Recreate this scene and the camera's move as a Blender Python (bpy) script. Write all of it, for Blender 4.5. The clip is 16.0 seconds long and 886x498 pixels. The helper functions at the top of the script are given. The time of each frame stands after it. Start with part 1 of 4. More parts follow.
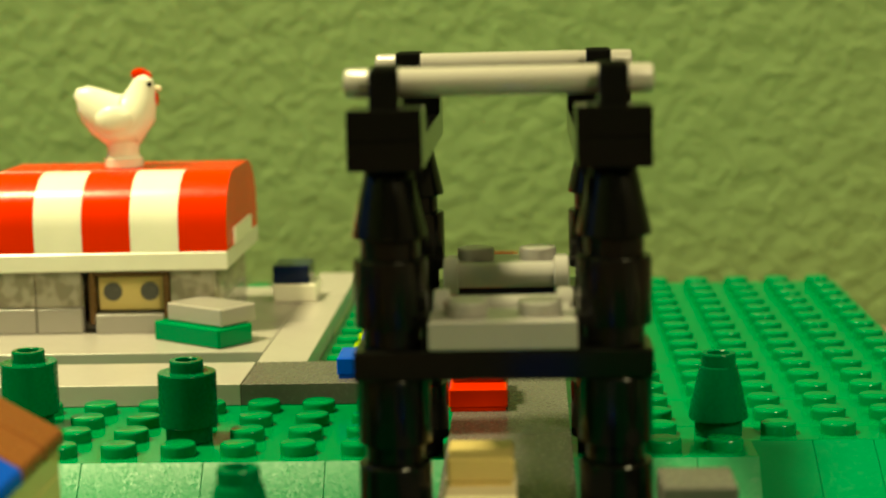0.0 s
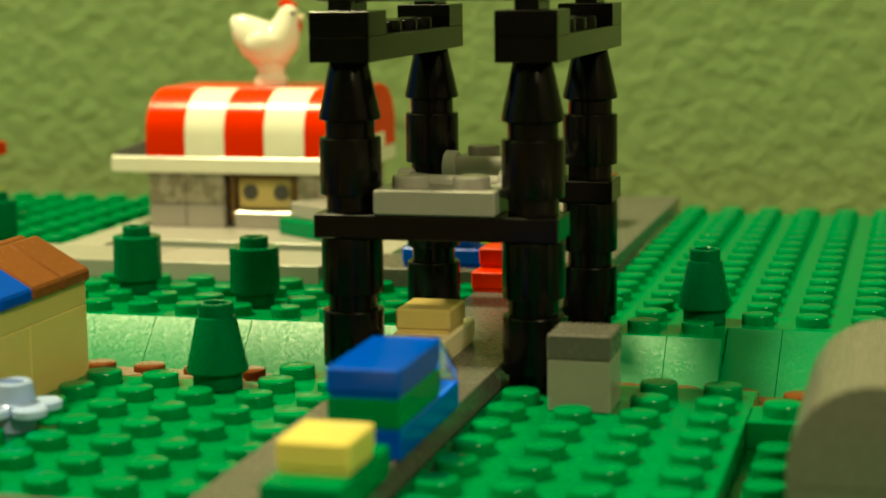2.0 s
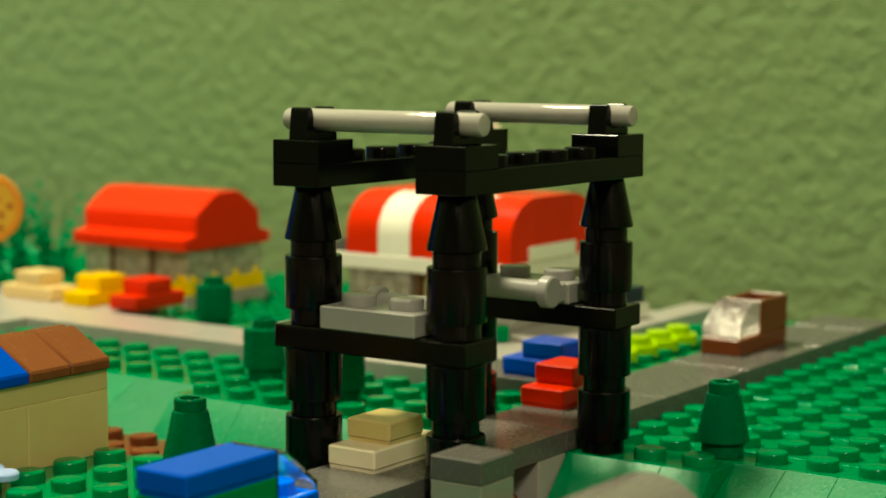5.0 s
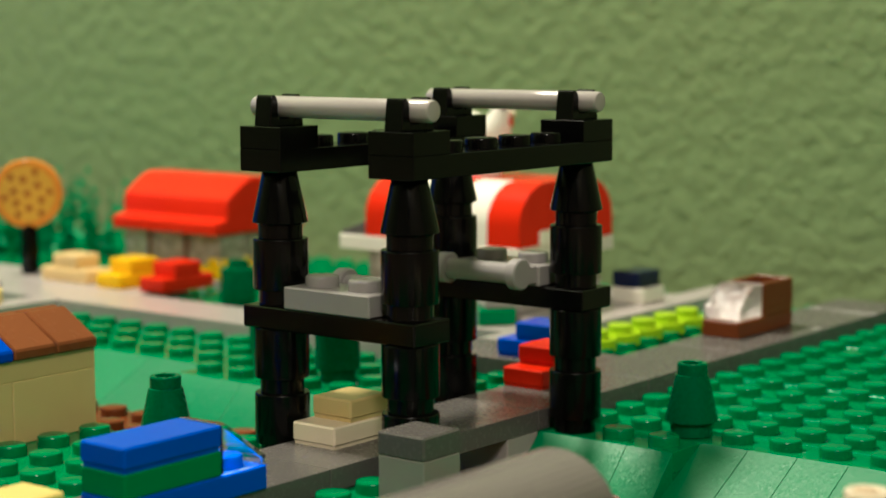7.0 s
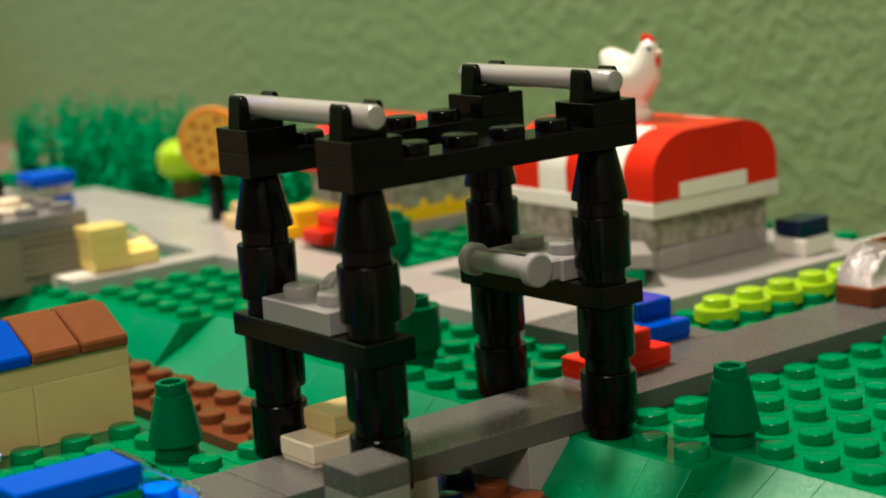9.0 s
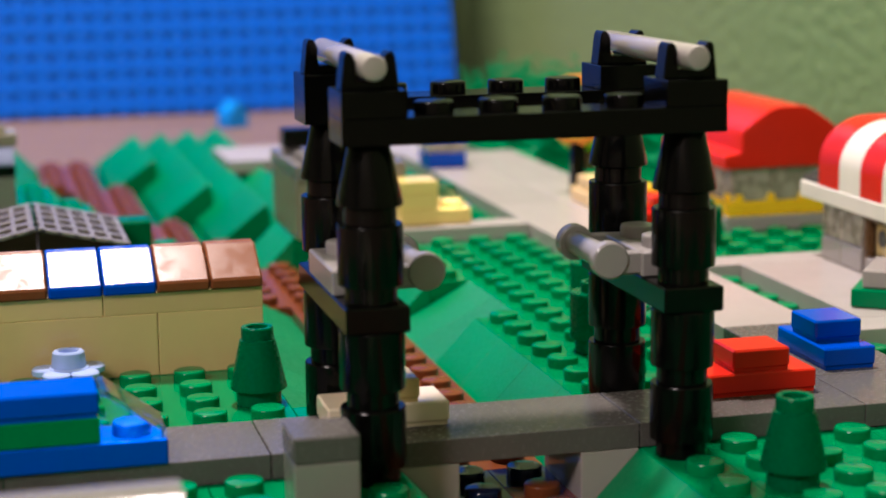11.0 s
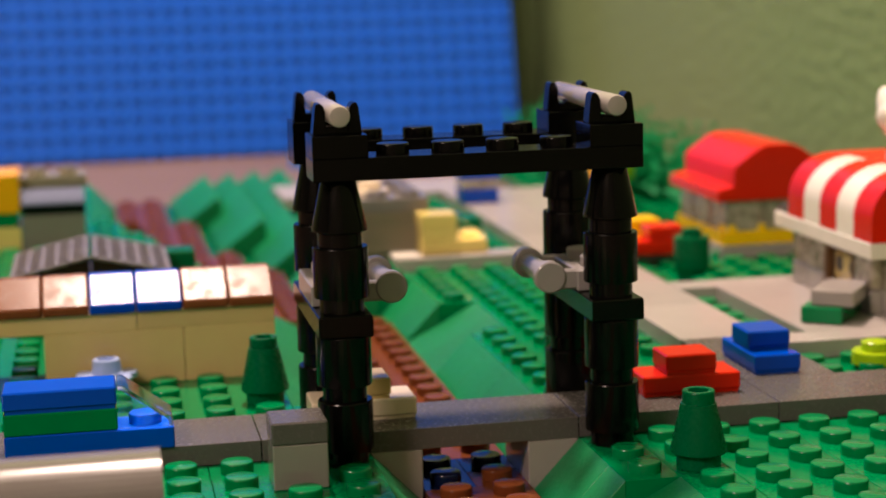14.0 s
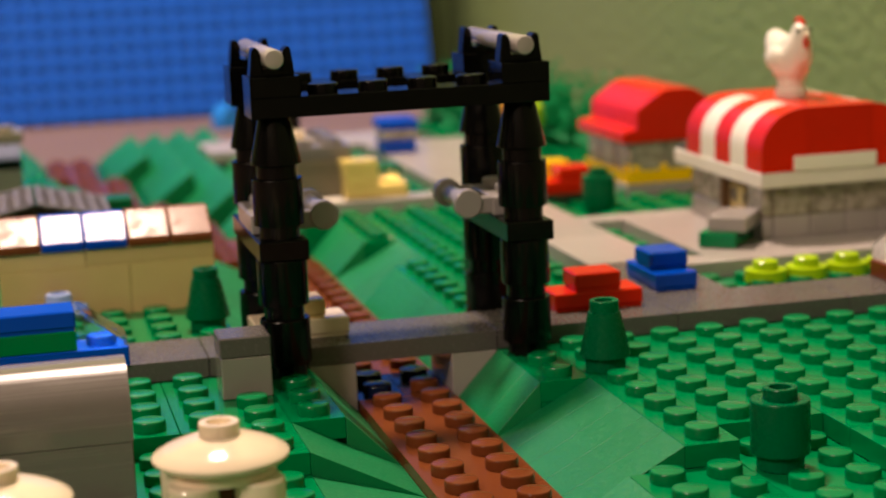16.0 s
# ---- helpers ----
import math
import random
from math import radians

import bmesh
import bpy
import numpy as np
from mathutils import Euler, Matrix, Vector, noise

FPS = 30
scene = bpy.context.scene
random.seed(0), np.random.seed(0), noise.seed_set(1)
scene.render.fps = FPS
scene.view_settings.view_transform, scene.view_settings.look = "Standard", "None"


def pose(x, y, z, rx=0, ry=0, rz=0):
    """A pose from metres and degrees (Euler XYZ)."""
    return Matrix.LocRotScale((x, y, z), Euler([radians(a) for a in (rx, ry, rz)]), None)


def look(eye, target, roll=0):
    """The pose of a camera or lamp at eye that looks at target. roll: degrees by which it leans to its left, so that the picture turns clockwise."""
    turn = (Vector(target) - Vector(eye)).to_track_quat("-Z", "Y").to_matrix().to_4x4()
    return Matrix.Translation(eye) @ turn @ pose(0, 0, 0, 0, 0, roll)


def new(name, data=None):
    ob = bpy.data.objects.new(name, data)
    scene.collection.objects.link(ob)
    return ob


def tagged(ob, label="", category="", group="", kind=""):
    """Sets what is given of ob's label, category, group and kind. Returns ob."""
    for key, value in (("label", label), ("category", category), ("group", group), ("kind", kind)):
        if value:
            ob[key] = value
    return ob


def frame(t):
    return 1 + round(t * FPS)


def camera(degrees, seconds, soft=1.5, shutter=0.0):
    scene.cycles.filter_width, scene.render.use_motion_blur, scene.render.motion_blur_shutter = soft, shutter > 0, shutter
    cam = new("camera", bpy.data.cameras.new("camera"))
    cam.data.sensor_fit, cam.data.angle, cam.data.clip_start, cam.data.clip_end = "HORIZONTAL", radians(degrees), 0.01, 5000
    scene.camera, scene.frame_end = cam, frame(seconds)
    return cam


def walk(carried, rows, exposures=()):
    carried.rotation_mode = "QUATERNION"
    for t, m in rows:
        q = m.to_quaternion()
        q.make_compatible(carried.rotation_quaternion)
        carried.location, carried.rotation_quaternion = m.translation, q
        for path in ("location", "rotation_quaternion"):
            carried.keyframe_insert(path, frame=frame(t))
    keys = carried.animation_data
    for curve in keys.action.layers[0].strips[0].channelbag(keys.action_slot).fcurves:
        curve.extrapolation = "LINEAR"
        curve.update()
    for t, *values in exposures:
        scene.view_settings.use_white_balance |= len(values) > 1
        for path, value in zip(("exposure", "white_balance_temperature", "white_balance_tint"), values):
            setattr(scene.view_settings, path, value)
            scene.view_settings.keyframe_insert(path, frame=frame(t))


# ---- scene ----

S = 0.008      # one stud pitch of the toy bricks, in metres
P = 0.4        # one plate's height, in studs

cam = camera(27.5, 16.0, soft=1.8)
PATH = [
    (0, (-23.474, 1.605, 7.596), (-3.707, 2.578, 4.713), -1.35),
    (0.5, (-24.645, 0.572, 6.569), (-4.881, 2.227, 3.989), -1.81),
    (1, (-25.294, -0.402, 6.129), (-5.639, 1.985, 3.299), -1.24),
    (1.5, (-26.197, -2.631, 6.514), (-6.750, 1.060, 3.647), -1.10),
    (2, (-27.165, -5.413, 6.624), (-8.069, -0.310, 3.575), -0.73),
    (2.5, (-27.107, -7.333, 7.285), (-8.577, -0.627, 3.867), 0.40),
    (3, (-27.011, -9.161, 7.059), (-9.002, -1.047, 3.919), 0.63),
    (3.5, (-26.439, -10.626, 7.187), (-8.468, -2.267, 4.512), 1.70),
    (4, (-25.569, -12.034, 7.561), (-7.938, -2.928, 5.071), 0.39),
    (4.2, (-25.103, -13.000, 7.590), (-7.714, -3.410, 5.215), 0.18),
    (6.3, (-23.295, -18.193, 7.575), (-7.739, -5.851, 5.187), 0.69),
    (6.5, (-23.120, -18.369, 7.606), (-7.528, -6.072, 5.223), 0.61),
    (7, (-23.013, -18.804, 7.640), (-7.435, -6.489, 5.262), -0.17),
    (7.5, (-22.326, -19.863, 8.223), (-7.096, -7.222, 5.353), -1.02),
    (8, (-20.436, -21.063, 8.765), (-5.982, -7.629, 5.506), -2.19),
    (8.5, (-18.184, -21.965, 9.313), (-4.855, -7.477, 5.789), -3.34),
    (9, (-15.480, -22.589, 9.553), (-3.621, -6.936, 5.763), -3.72),
    (9.2, (-14.358, -23.019, 9.651), (-3.150, -6.920, 5.770), -3.81),
    (11.3, (-3.961, -25.625, 8.413), (0.356, -6.392, 5.008), 0.1),
    (11.5, (-3.262, -25.666, 8.487), (0.818, -6.342, 5.318), 0.45),
    (12, (-1.206, -26.022, 8.200), (2.165, -6.527, 5.273), 0.40),
    (12.5, (-0.922, -26.465, 8.090), (1.877, -6.913, 4.946), 0.08),
    (13, (-1.079, -27.103, 8.096), (1.886, -7.563, 5.026), -1.07),
    (13.5, (-2.626, -28.617, 8.289), (0.551, -9.116, 5.191), -1.07),
    (14, (-3.712, -31.174, 9.004), (0.011, -11.781, 5.837), -1.45),
    (14.5, (-4.341, -33.628, 8.884), (-0.183, -14.341, 5.607), -1.96),
    (15, (-4.593, -34.593, 8.921), (-0.203, -15.379, 5.518), -2.40),
    (15.5, (-4.684, -34.483, 8.799), (-0.028, -15.347, 5.321), -2.25),
    (16, (-4.631, -34.468, 8.764), (-0.023, -15.330, 5.226), -2.36),
]
walk(cam, [(t, look(Vector(eye) * S, Vector(target) * S, roll)) for t, eye, target, roll in PATH],
     exposures=[(0.0, 0.09, 8350, -49), (1.5, -0.02, 8350, -50), (2.5, -0.06, 7950, -50), (4.2, -0.13, 7000, -50), (6.3, -0.15, 5300, -19), (7.5, -0.15, 5350, -21), (9.2, -0.15, 5280, -13),
                (11.3, 0.05, 5180, 0), (12.5, -0.05, 5560, 3), (14.5, -0.24, 6250, 5), (16.0, -0.27, 6380, 2)])
cam.data.dof.use_dof = True
cam.data.dof.focus_distance = 0.255
cam.data.dof.aperture_fstop = 26

# ---- light: a lamp hanging over the table, a weaker one across the room ----
world = bpy.data.worlds.new("world")
world.use_nodes = True
world.node_tree.nodes["Background"].inputs[0].default_value = (1.0, 0.69, 0.57, 1)
world.node_tree.nodes["Background"].inputs[1].default_value = 0.03
scene.world = world


def lamp(name, power, size, eye, target, color):
    data = bpy.data.lights.new(name, "AREA")
    data.shape, data.size, data.energy, data.color = "DISK", size, power, color
    ob = new(name, data)
    ob.matrix_world = look(eye, target)
    return ob


lamp("hanging_lamp_light", 18.6, 0.13, (0.008, 0.375, 0.85), (0.015, 0.25, 0), (1.0, 0.69, 0.555))
lamp("room_lamp_light", 29, 0.5, (-1.3, -1.1, 1.45), (0, 0.1, 0), (1.0, 0.69, 0.57))


# ---- materials ----
def nodes_of(name):
    m = bpy.data.materials.new(name)
    m.use_nodes = True
    return m, m.node_tree.nodes, m.node_tree.links, m.node_tree.nodes["Principled BSDF"]


def plastic(name, color, rough=0.11, vary=0.10, spec=0.42):
    """Moulded toy plastic: even colour with slight shade differences piece to piece, dust and fine scratches."""
    m, n, l, b = nodes_of(name)
    tc = n.new("ShaderNodeTexCoord")
    n1 = n.new("ShaderNodeTexNoise")
    n1.inputs["Scale"].default_value, n1.inputs["Detail"].default_value = 160, 4
    n2 = n.new("ShaderNodeTexNoise")
    n2.inputs["Scale"].default_value, n2.inputs["Detail"].default_value = 1500, 3
    info = n.new("ShaderNodeObjectInfo")
    l.new(tc.outputs["Object"], n1.inputs["Vector"])
    l.new(tc.outputs["Object"], n2.inputs["Vector"])
    hsv = n.new("ShaderNodeHueSaturation")
    hsv.inputs["Color"].default_value = (*color, 1)
    add = n.new("ShaderNodeMath")
    add.operation = "ADD"
    l.new(n1.outputs["Fac"], add.inputs[0])
    l.new(info.outputs["Random"], add.inputs[1])
    mr = n.new("ShaderNodeMapRange")
    mr.inputs["From Min"].default_value, mr.inputs["From Max"].default_value = 0.3, 1.7
    mr.inputs["To Min"].default_value, mr.inputs["To Max"].default_value = 1 - vary, 1 + vary
    l.new(add.outputs[0], mr.inputs["Value"])
    l.new(mr.outputs[0], hsv.inputs["Value"])
    l.new(hsv.outputs[0], b.inputs["Base Color"])
    rr = n.new("ShaderNodeMapRange")
    rr.inputs["From Min"].default_value, rr.inputs["From Max"].default_value = 0.35, 0.7
    rr.inputs["To Min"].default_value, rr.inputs["To Max"].default_value = rough * 0.9, rough * 1.25
    l.new(n2.outputs["Fac"], rr.inputs["Value"])
    l.new(rr.outputs[0], b.inputs["Roughness"])
    bump = n.new("ShaderNodeBump")
    bump.inputs["Strength"].default_value, bump.inputs["Distance"].default_value = 0.05, 0.0004
    l.new(n1.outputs["Fac"], bump.inputs["Height"])
    l.new(bump.outputs[0], b.inputs["Normal"])
    b.inputs["Specular IOR Level"].default_value = spec
    return m


GREEN = plastic("green_plastic", (0.0, 0.195, 0.058), rough=0.2, spec=0.36)


def grained(name, color, rough=0.42, spec=0.8, glint=0.17):
    """Frosted slope plastic: tiny facets, tilted at random, that glitter in patches under a lamp."""
    m = plastic(name, color, rough=rough, spec=spec)
    n, l = m.node_tree.nodes, m.node_tree.links
    tc = n.new("ShaderNodeTexCoord")
    facet = n.new("ShaderNodeTexVoronoi")
    facet.inputs["Scale"].default_value = 3600
    l.new(tc.outputs["Object"], facet.inputs["Vector"])
    patch = n.new("ShaderNodeTexNoise")
    patch.inputs["Scale"].default_value, patch.inputs["Detail"].default_value = 380, 3
    l.new(tc.outputs["Object"], patch.inputs["Vector"])
    amount = n.new("ShaderNodeMapRange")
    amount.inputs["From Min"].default_value, amount.inputs["From Max"].default_value = 0.4, 0.65
    amount.inputs["To Min"].default_value, amount.inputs["To Max"].default_value = glint * 0.25, glint
    l.new(patch.outputs["Fac"], amount.inputs["Value"])
    tilt = n.new("ShaderNodeVectorMath")
    tilt.operation = "SUBTRACT"
    tilt.inputs[1].default_value = (0.5, 0.5, 0.5)
    l.new(facet.outputs["Color"], tilt.inputs[0])
    size = n.new("ShaderNodeVectorMath")
    size.operation = "SCALE"
    l.new(tilt.outputs[0], size.inputs[0])
    l.new(amount.outputs[0], size.inputs["Scale"])
    face = n.new("ShaderNodeNewGeometry")
    total = n.new("ShaderNodeVectorMath")
    total.operation = "ADD"
    l.new(face.outputs["Normal"], total.inputs[0])
    l.new(size.outputs[0], total.inputs[1])
    unit = n.new("ShaderNodeVectorMath")
    unit.operation = "NORMALIZE"
    l.new(total.outputs[0], unit.inputs[0])
    l.new(unit.outputs[0], n["Principled BSDF"].inputs["Normal"])
    return m


HALL_GREY = plastic("worn_grey_plastic", (0.17, 0.155, 0.145), rough=0.13, spec=0.4)
POST_GREY = plastic("pale_grey_plastic", (0.26, 0.245, 0.225))
GREY2 = plastic("mid_grey_plastic", (0.19, 0.18, 0.18))
GREEN_ROUGH = grained("green_grained_plastic", (0.0, 0.20, 0.06))
GREEN_SATIN = grained("green_satin_plastic", (0.003, 0.17, 0.055), rough=0.4, spec=0.42, glint=0.15)
DGREEN = plastic("dark_green_plastic", (0.0, 0.11, 0.038), rough=0.26, spec=0.17)
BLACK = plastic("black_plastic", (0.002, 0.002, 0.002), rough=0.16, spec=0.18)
LGREY = plastic("light_grey_plastic", (0.35, 0.325, 0.31))
MGREY = plastic("pale_road_plastic", (0.38, 0.35, 0.335), rough=0.2, spec=0.28)
DGREY = plastic("dark_grey_plastic", (0.10, 0.095, 0.09), rough=0.24, spec=0.24)
RED = plastic("red_plastic", (0.62, 0.016, 0.002), rough=0.2, spec=0.16)
BLUE = plastic("blue_plastic", (0.001, 0.065, 0.58), rough=0.18, spec=0.26)
BOARD_BLUE = plastic("baseplate_blue_plastic", (0.008, 0.094, 0.56), rough=0.3, spec=0.5)
NAVY = plastic("dark_blue_plastic", (0.004, 0.009, 0.04))
LBLUE = plastic("light_blue_plastic", (0.36, 0.46, 0.80))
SKYBLUE = plastic("sky_blue_plastic", (0.03, 0.24, 0.80), rough=0.25, spec=0.25)
TAN = plastic("tan_plastic", (0.60, 0.46, 0.20))
CREAM = plastic("cream_plastic", (0.82, 0.71, 0.54))
WHITE = plastic("white_plastic", (0.80, 0.77, 0.68), rough=0.2, spec=0.3)
BROWN = plastic("brown_plastic", (0.135, 0.038, 0.012), rough=0.2, spec=0.11)
YELLOW = plastic("yellow_plastic", (0.88, 0.55, 0.0), rough=0.2, spec=0.2)
PALEYEL = plastic("pale_yellow_plastic", (0.78, 0.62, 0.20))
LIME = plastic("lime_plastic", (0.36, 0.54, 0.005), rough=0.2, spec=0.26)
HANDLE_GREY = plastic("ash_grey_plastic", (0.30, 0.285, 0.28), rough=0.2, spec=0.35)
LEAF = plastic("leaf_plastic", (0.01, 0.25, 0.085), rough=0.5, spec=0.12)
ROOF_BLUE = plastic("scuffed_blue_plastic", (0.004, 0.06, 0.50), rough=0.2, spec=0.05)
ROOF_BROWN = plastic("scuffed_brown_plastic", (0.17, 0.058, 0.02), rough=0.2, spec=0.07)


def scuffed(m, stretch, low, high):
    """Worn plastic: patches and streaks where the gloss is rubbed off."""
    n, l, b = m.node_tree.nodes, m.node_tree.links, m.node_tree.nodes["Principled BSDF"]
    tc = n.new("ShaderNodeTexCoord")
    mp = n.new("ShaderNodeMapping")
    mp.inputs["Scale"].default_value = stretch
    l.new(tc.outputs["Object"], mp.inputs["Vector"])
    rub = n.new("ShaderNodeTexNoise")
    rub.inputs["Scale"].default_value, rub.inputs["Detail"].default_value, rub.inputs["Distortion"].default_value = 260, 5, 0.6
    l.new(mp.outputs[0], rub.inputs["Vector"])
    gloss = n.new("ShaderNodeMapRange")
    gloss.inputs["From Min"].default_value, gloss.inputs["From Max"].default_value = 0.42, 0.62
    gloss.inputs["To Min"].default_value, gloss.inputs["To Max"].default_value = low, high
    l.new(rub.outputs["Fac"], gloss.inputs["Value"])
    l.new(gloss.outputs[0], b.inputs["Roughness"])


scuffed(ROOF_BLUE, (1.6, 1.6, 1.6), 0.1, 0.24)
scuffed(ROOF_BROWN, (1.6, 1.6, 1.6), 0.17, 0.3)
scuffed(HALL_GREY, (0.1, 5.0, 5.0), 0.1, 0.34)
CRUST = plastic("crust_plastic", (0.66, 0.25, 0.03))
CHEESE = plastic("cheese_print", (0.72, 0.42, 0.06))
ORANGE = plastic("orange_plastic", (0.88, 0.43, 0.0), rough=0.2, spec=0.2)
ASH = plastic("warm_grey_plastic", (0.215, 0.195, 0.175), rough=0.24, spec=0.25)
OLIVE_GREY = plastic("olive_grey_plastic", (0.25, 0.225, 0.165), rough=0.2, spec=0.3)
SLATE = plastic("slate_blue_plastic", (0.13, 0.15, 0.235), rough=0.5, spec=0.04)
BUFF = plastic("buff_plastic", (0.76, 0.57, 0.27), rough=0.2, spec=0.25)
TOPPING = plastic("topping_print", (0.36, 0.11, 0.02))
UMBER = plastic("umber_plastic", (0.11, 0.06, 0.025), rough=0.25, spec=0.2)


def clear(name, tint=(0.95, 0.97, 0.97), rough=0.04):
    m, n, l, b = nodes_of(name)
    b.inputs["Base Color"].default_value = (*tint, 1)
    b.inputs["Transmission Weight"].default_value = 1
    b.inputs["Roughness"].default_value = rough
    b.inputs["IOR"].default_value = 1.5
    return m


CLEAR = clear("clear_plastic")
SMOKE = clear("smoky_clear_plastic", (0.88, 0.84, 0.76), 0.2)
FROST = clear("scratched_clear_plastic", (0.42, 0.39, 0.37), 0.35)
FROST.node_tree.nodes["Principled BSDF"].inputs["Specular IOR Level"].default_value = 0.2
cloud = SMOKE.node_tree.nodes.new("ShaderNodeTexNoise")
cloud.inputs["Scale"].default_value, cloud.inputs["Detail"].default_value = 420, 1.0
cloud_at = SMOKE.node_tree.nodes.new("ShaderNodeTexCoord")
SMOKE.node_tree.links.new(cloud_at.outputs["Object"], cloud.inputs["Vector"])
tone = SMOKE.node_tree.nodes.new("ShaderNodeValToRGB")
tone.color_ramp.elements[0].position, tone.color_ramp.elements[0].color = 0.40, (0.52, 0.455, 0.36, 1)
tone.color_ramp.elements[1].position, tone.color_ramp.elements[1].color = 0.58, (0.80, 0.74, 0.63, 1)
SMOKE.node_tree.links.new(cloud.outputs["Fac"], tone.inputs[0])
SMOKE.node_tree.links.new(tone.outputs[0], SMOKE.node_tree.nodes["Principled BSDF"].inputs["Base Color"])
SMOKE.node_tree.nodes["Principled BSDF"].inputs["Transmission Weight"].default_value = 0.6
for m_clear, grain, depth in ((SMOKE, 260, 0.3), (FROST, 420, 0.9)):
    ripple = m_clear.node_tree.nodes.new("ShaderNodeTexNoise")
    ripple.inputs["Scale"].default_value = grain
    place = m_clear.node_tree.nodes.new("ShaderNodeTexCoord")
    m_clear.node_tree.links.new(place.outputs["Object"], ripple.inputs["Vector"])
    warp = m_clear.node_tree.nodes.new("ShaderNodeBump")
    warp.inputs["Strength"].default_value, warp.inputs["Distance"].default_value = depth, 0.001
    m_clear.node_tree.links.new(ripple.outputs["Fac"], warp.inputs["Height"])
    m_clear.node_tree.links.new(warp.outputs[0], m_clear.node_tree.nodes["Principled BSDF"].inputs["Normal"])


def plaster():
    """Painted wall with a knock-down plaster texture."""
    m, n, l, b = nodes_of("green_painted_plaster")
    tc = n.new("ShaderNodeTexCoord")
    n1 = n.new("ShaderNodeTexNoise")
    n1.inputs["Scale"].default_value, n1.inputs["Detail"].default_value, n1.inputs["Distortion"].default_value = 210, 1.5, 0.3
    n2 = n.new("ShaderNodeTexNoise")
    n2.inputs["Scale"].default_value, n2.inputs["Detail"].default_value = 4, 4
    for x in (n1, n2):
        l.new(tc.outputs["Object"], x.inputs["Vector"])
    ramp = n.new("ShaderNodeValToRGB")
    ramp.color_ramp.elements[0].position, ramp.color_ramp.elements[1].position = 0.35, 0.75
    l.new(n1.outputs["Fac"], ramp.inputs[0])
    mix = n.new("ShaderNodeMix")
    mix.data_type = "RGBA"
    mix.inputs["A"].default_value = (0.188, 0.264, 0.113, 1)
    mix.inputs["B"].default_value = (0.217, 0.299, 0.132, 1)
    l.new(n2.outputs["Fac"], mix.inputs["Factor"])
    l.new(mix.outputs["Result"], b.inputs["Base Color"])
    bump = n.new("ShaderNodeBump")
    bump.inputs["Strength"].default_value, bump.inputs["Distance"].default_value = 0.28, 0.0012
    l.new(ramp.outputs[0], bump.inputs["Height"])
    l.new(bump.outputs[0], b.inputs["Normal"])
    b.inputs["Roughness"].default_value = 0.7
    b.inputs["Specular IOR Level"].default_value = 0.25
    return m


PLASTER = plaster()


def wood():
    m, n, l, b = nodes_of("polished_brown_wood")
    tc = n.new("ShaderNodeTexCoord")
    mp = n.new("ShaderNodeMapping")
    mp.inputs["Scale"].default_value = (1, 12, 12)
    l.new(tc.outputs["Object"], mp.inputs["Vector"])
    n1 = n.new("ShaderNodeTexNoise")
    n1.inputs["Scale"].default_value, n1.inputs["Detail"].default_value = 9, 6
    l.new(mp.outputs[0], n1.inputs["Vector"])
    ramp = n.new("ShaderNodeValToRGB")
    ramp.color_ramp.elements[0].position, ramp.color_ramp.elements[0].color = 0.3, (0.12, 0.075, 0.055, 1)
    ramp.color_ramp.elements[1].position, ramp.color_ramp.elements[1].color = 0.7, (0.23, 0.15, 0.11, 1)
    l.new(n1.outputs["Fac"], ramp.inputs[0])
    l.new(ramp.outputs[0], b.inputs["Base Color"])
    b.inputs["Roughness"].default_value = 0.4
    return m


WOOD = wood()


def paint(name, color, rough=0.7):
    m, n, l, b = nodes_of(name)
    n1 = n.new("ShaderNodeTexNoise")
    n1.inputs["Scale"].default_value = 3
    mix = n.new("ShaderNodeMix")
    mix.data_type = "RGBA"
    mix.inputs["A"].default_value = (*[c * 0.9 for c in color], 1)
    mix.inputs["B"].default_value = (*color, 1)
    l.new(n1.outputs["Fac"], mix.inputs["Factor"])
    l.new(mix.outputs["Result"], b.inputs["Base Color"])
    b.inputs["Roughness"].default_value = rough
    return m


ROOMPAINT = paint("room_paint", (0.55, 0.50, 0.42))
CEILING = paint("ceiling_paint", (0.75, 0.72, 0.66))


# ---- mesh helpers; all sizes in studs ----
def bev(bm, geom, w=0.03, seg=2):
    edges = [e for e in geom if isinstance(e, bmesh.types.BMEdge)]
    bmesh.ops.bevel(bm, geom=edges, offset=w, segments=seg, affect="EDGES", profile=0.5)


def box(bm, x0, y0, z0, x1, y1, z1, w=0.03, seg=1):
    r = bmesh.ops.create_cube(bm, size=1)
    vs = r["verts"]
    for v in vs:
        v.co = Vector((x0 + (v.co.x + 0.5) * (x1 - x0), y0 + (v.co.y + 0.5) * (y1 - y0), z0 + (v.co.z + 0.5) * (z1 - z0)))
    if w:
        bev(bm, list({e for v in vs for e in v.link_edges}), w, seg)
    return bm


def lathe(bm, prof, cx=0, cy=0, n=24, axis="z"):
    """A turned solid from rows of (radius, height)."""
    rings = []
    for r, h in prof:
        ring = []
        for k in range(n):
            a = 2 * math.pi * k / n
            p = (r * math.cos(a), r * math.sin(a), h)
            if axis == "y":
                p = (p[0], p[2], p[1])
            elif axis == "x":
                p = (p[2], p[0], p[1])
            ring.append(bm.verts.new((p[0] + cx, p[1] + cy, p[2])))
        rings.append(ring)
    for a, b in zip(rings, rings[1:]):
        for k in range(n):
            bm.faces.new((a[k], a[(k + 1) % n], b[(k + 1) % n], b[k]))
    bm.faces.new(rings[0][::-1])
    bm.faces.new(rings[-1])
    return bm


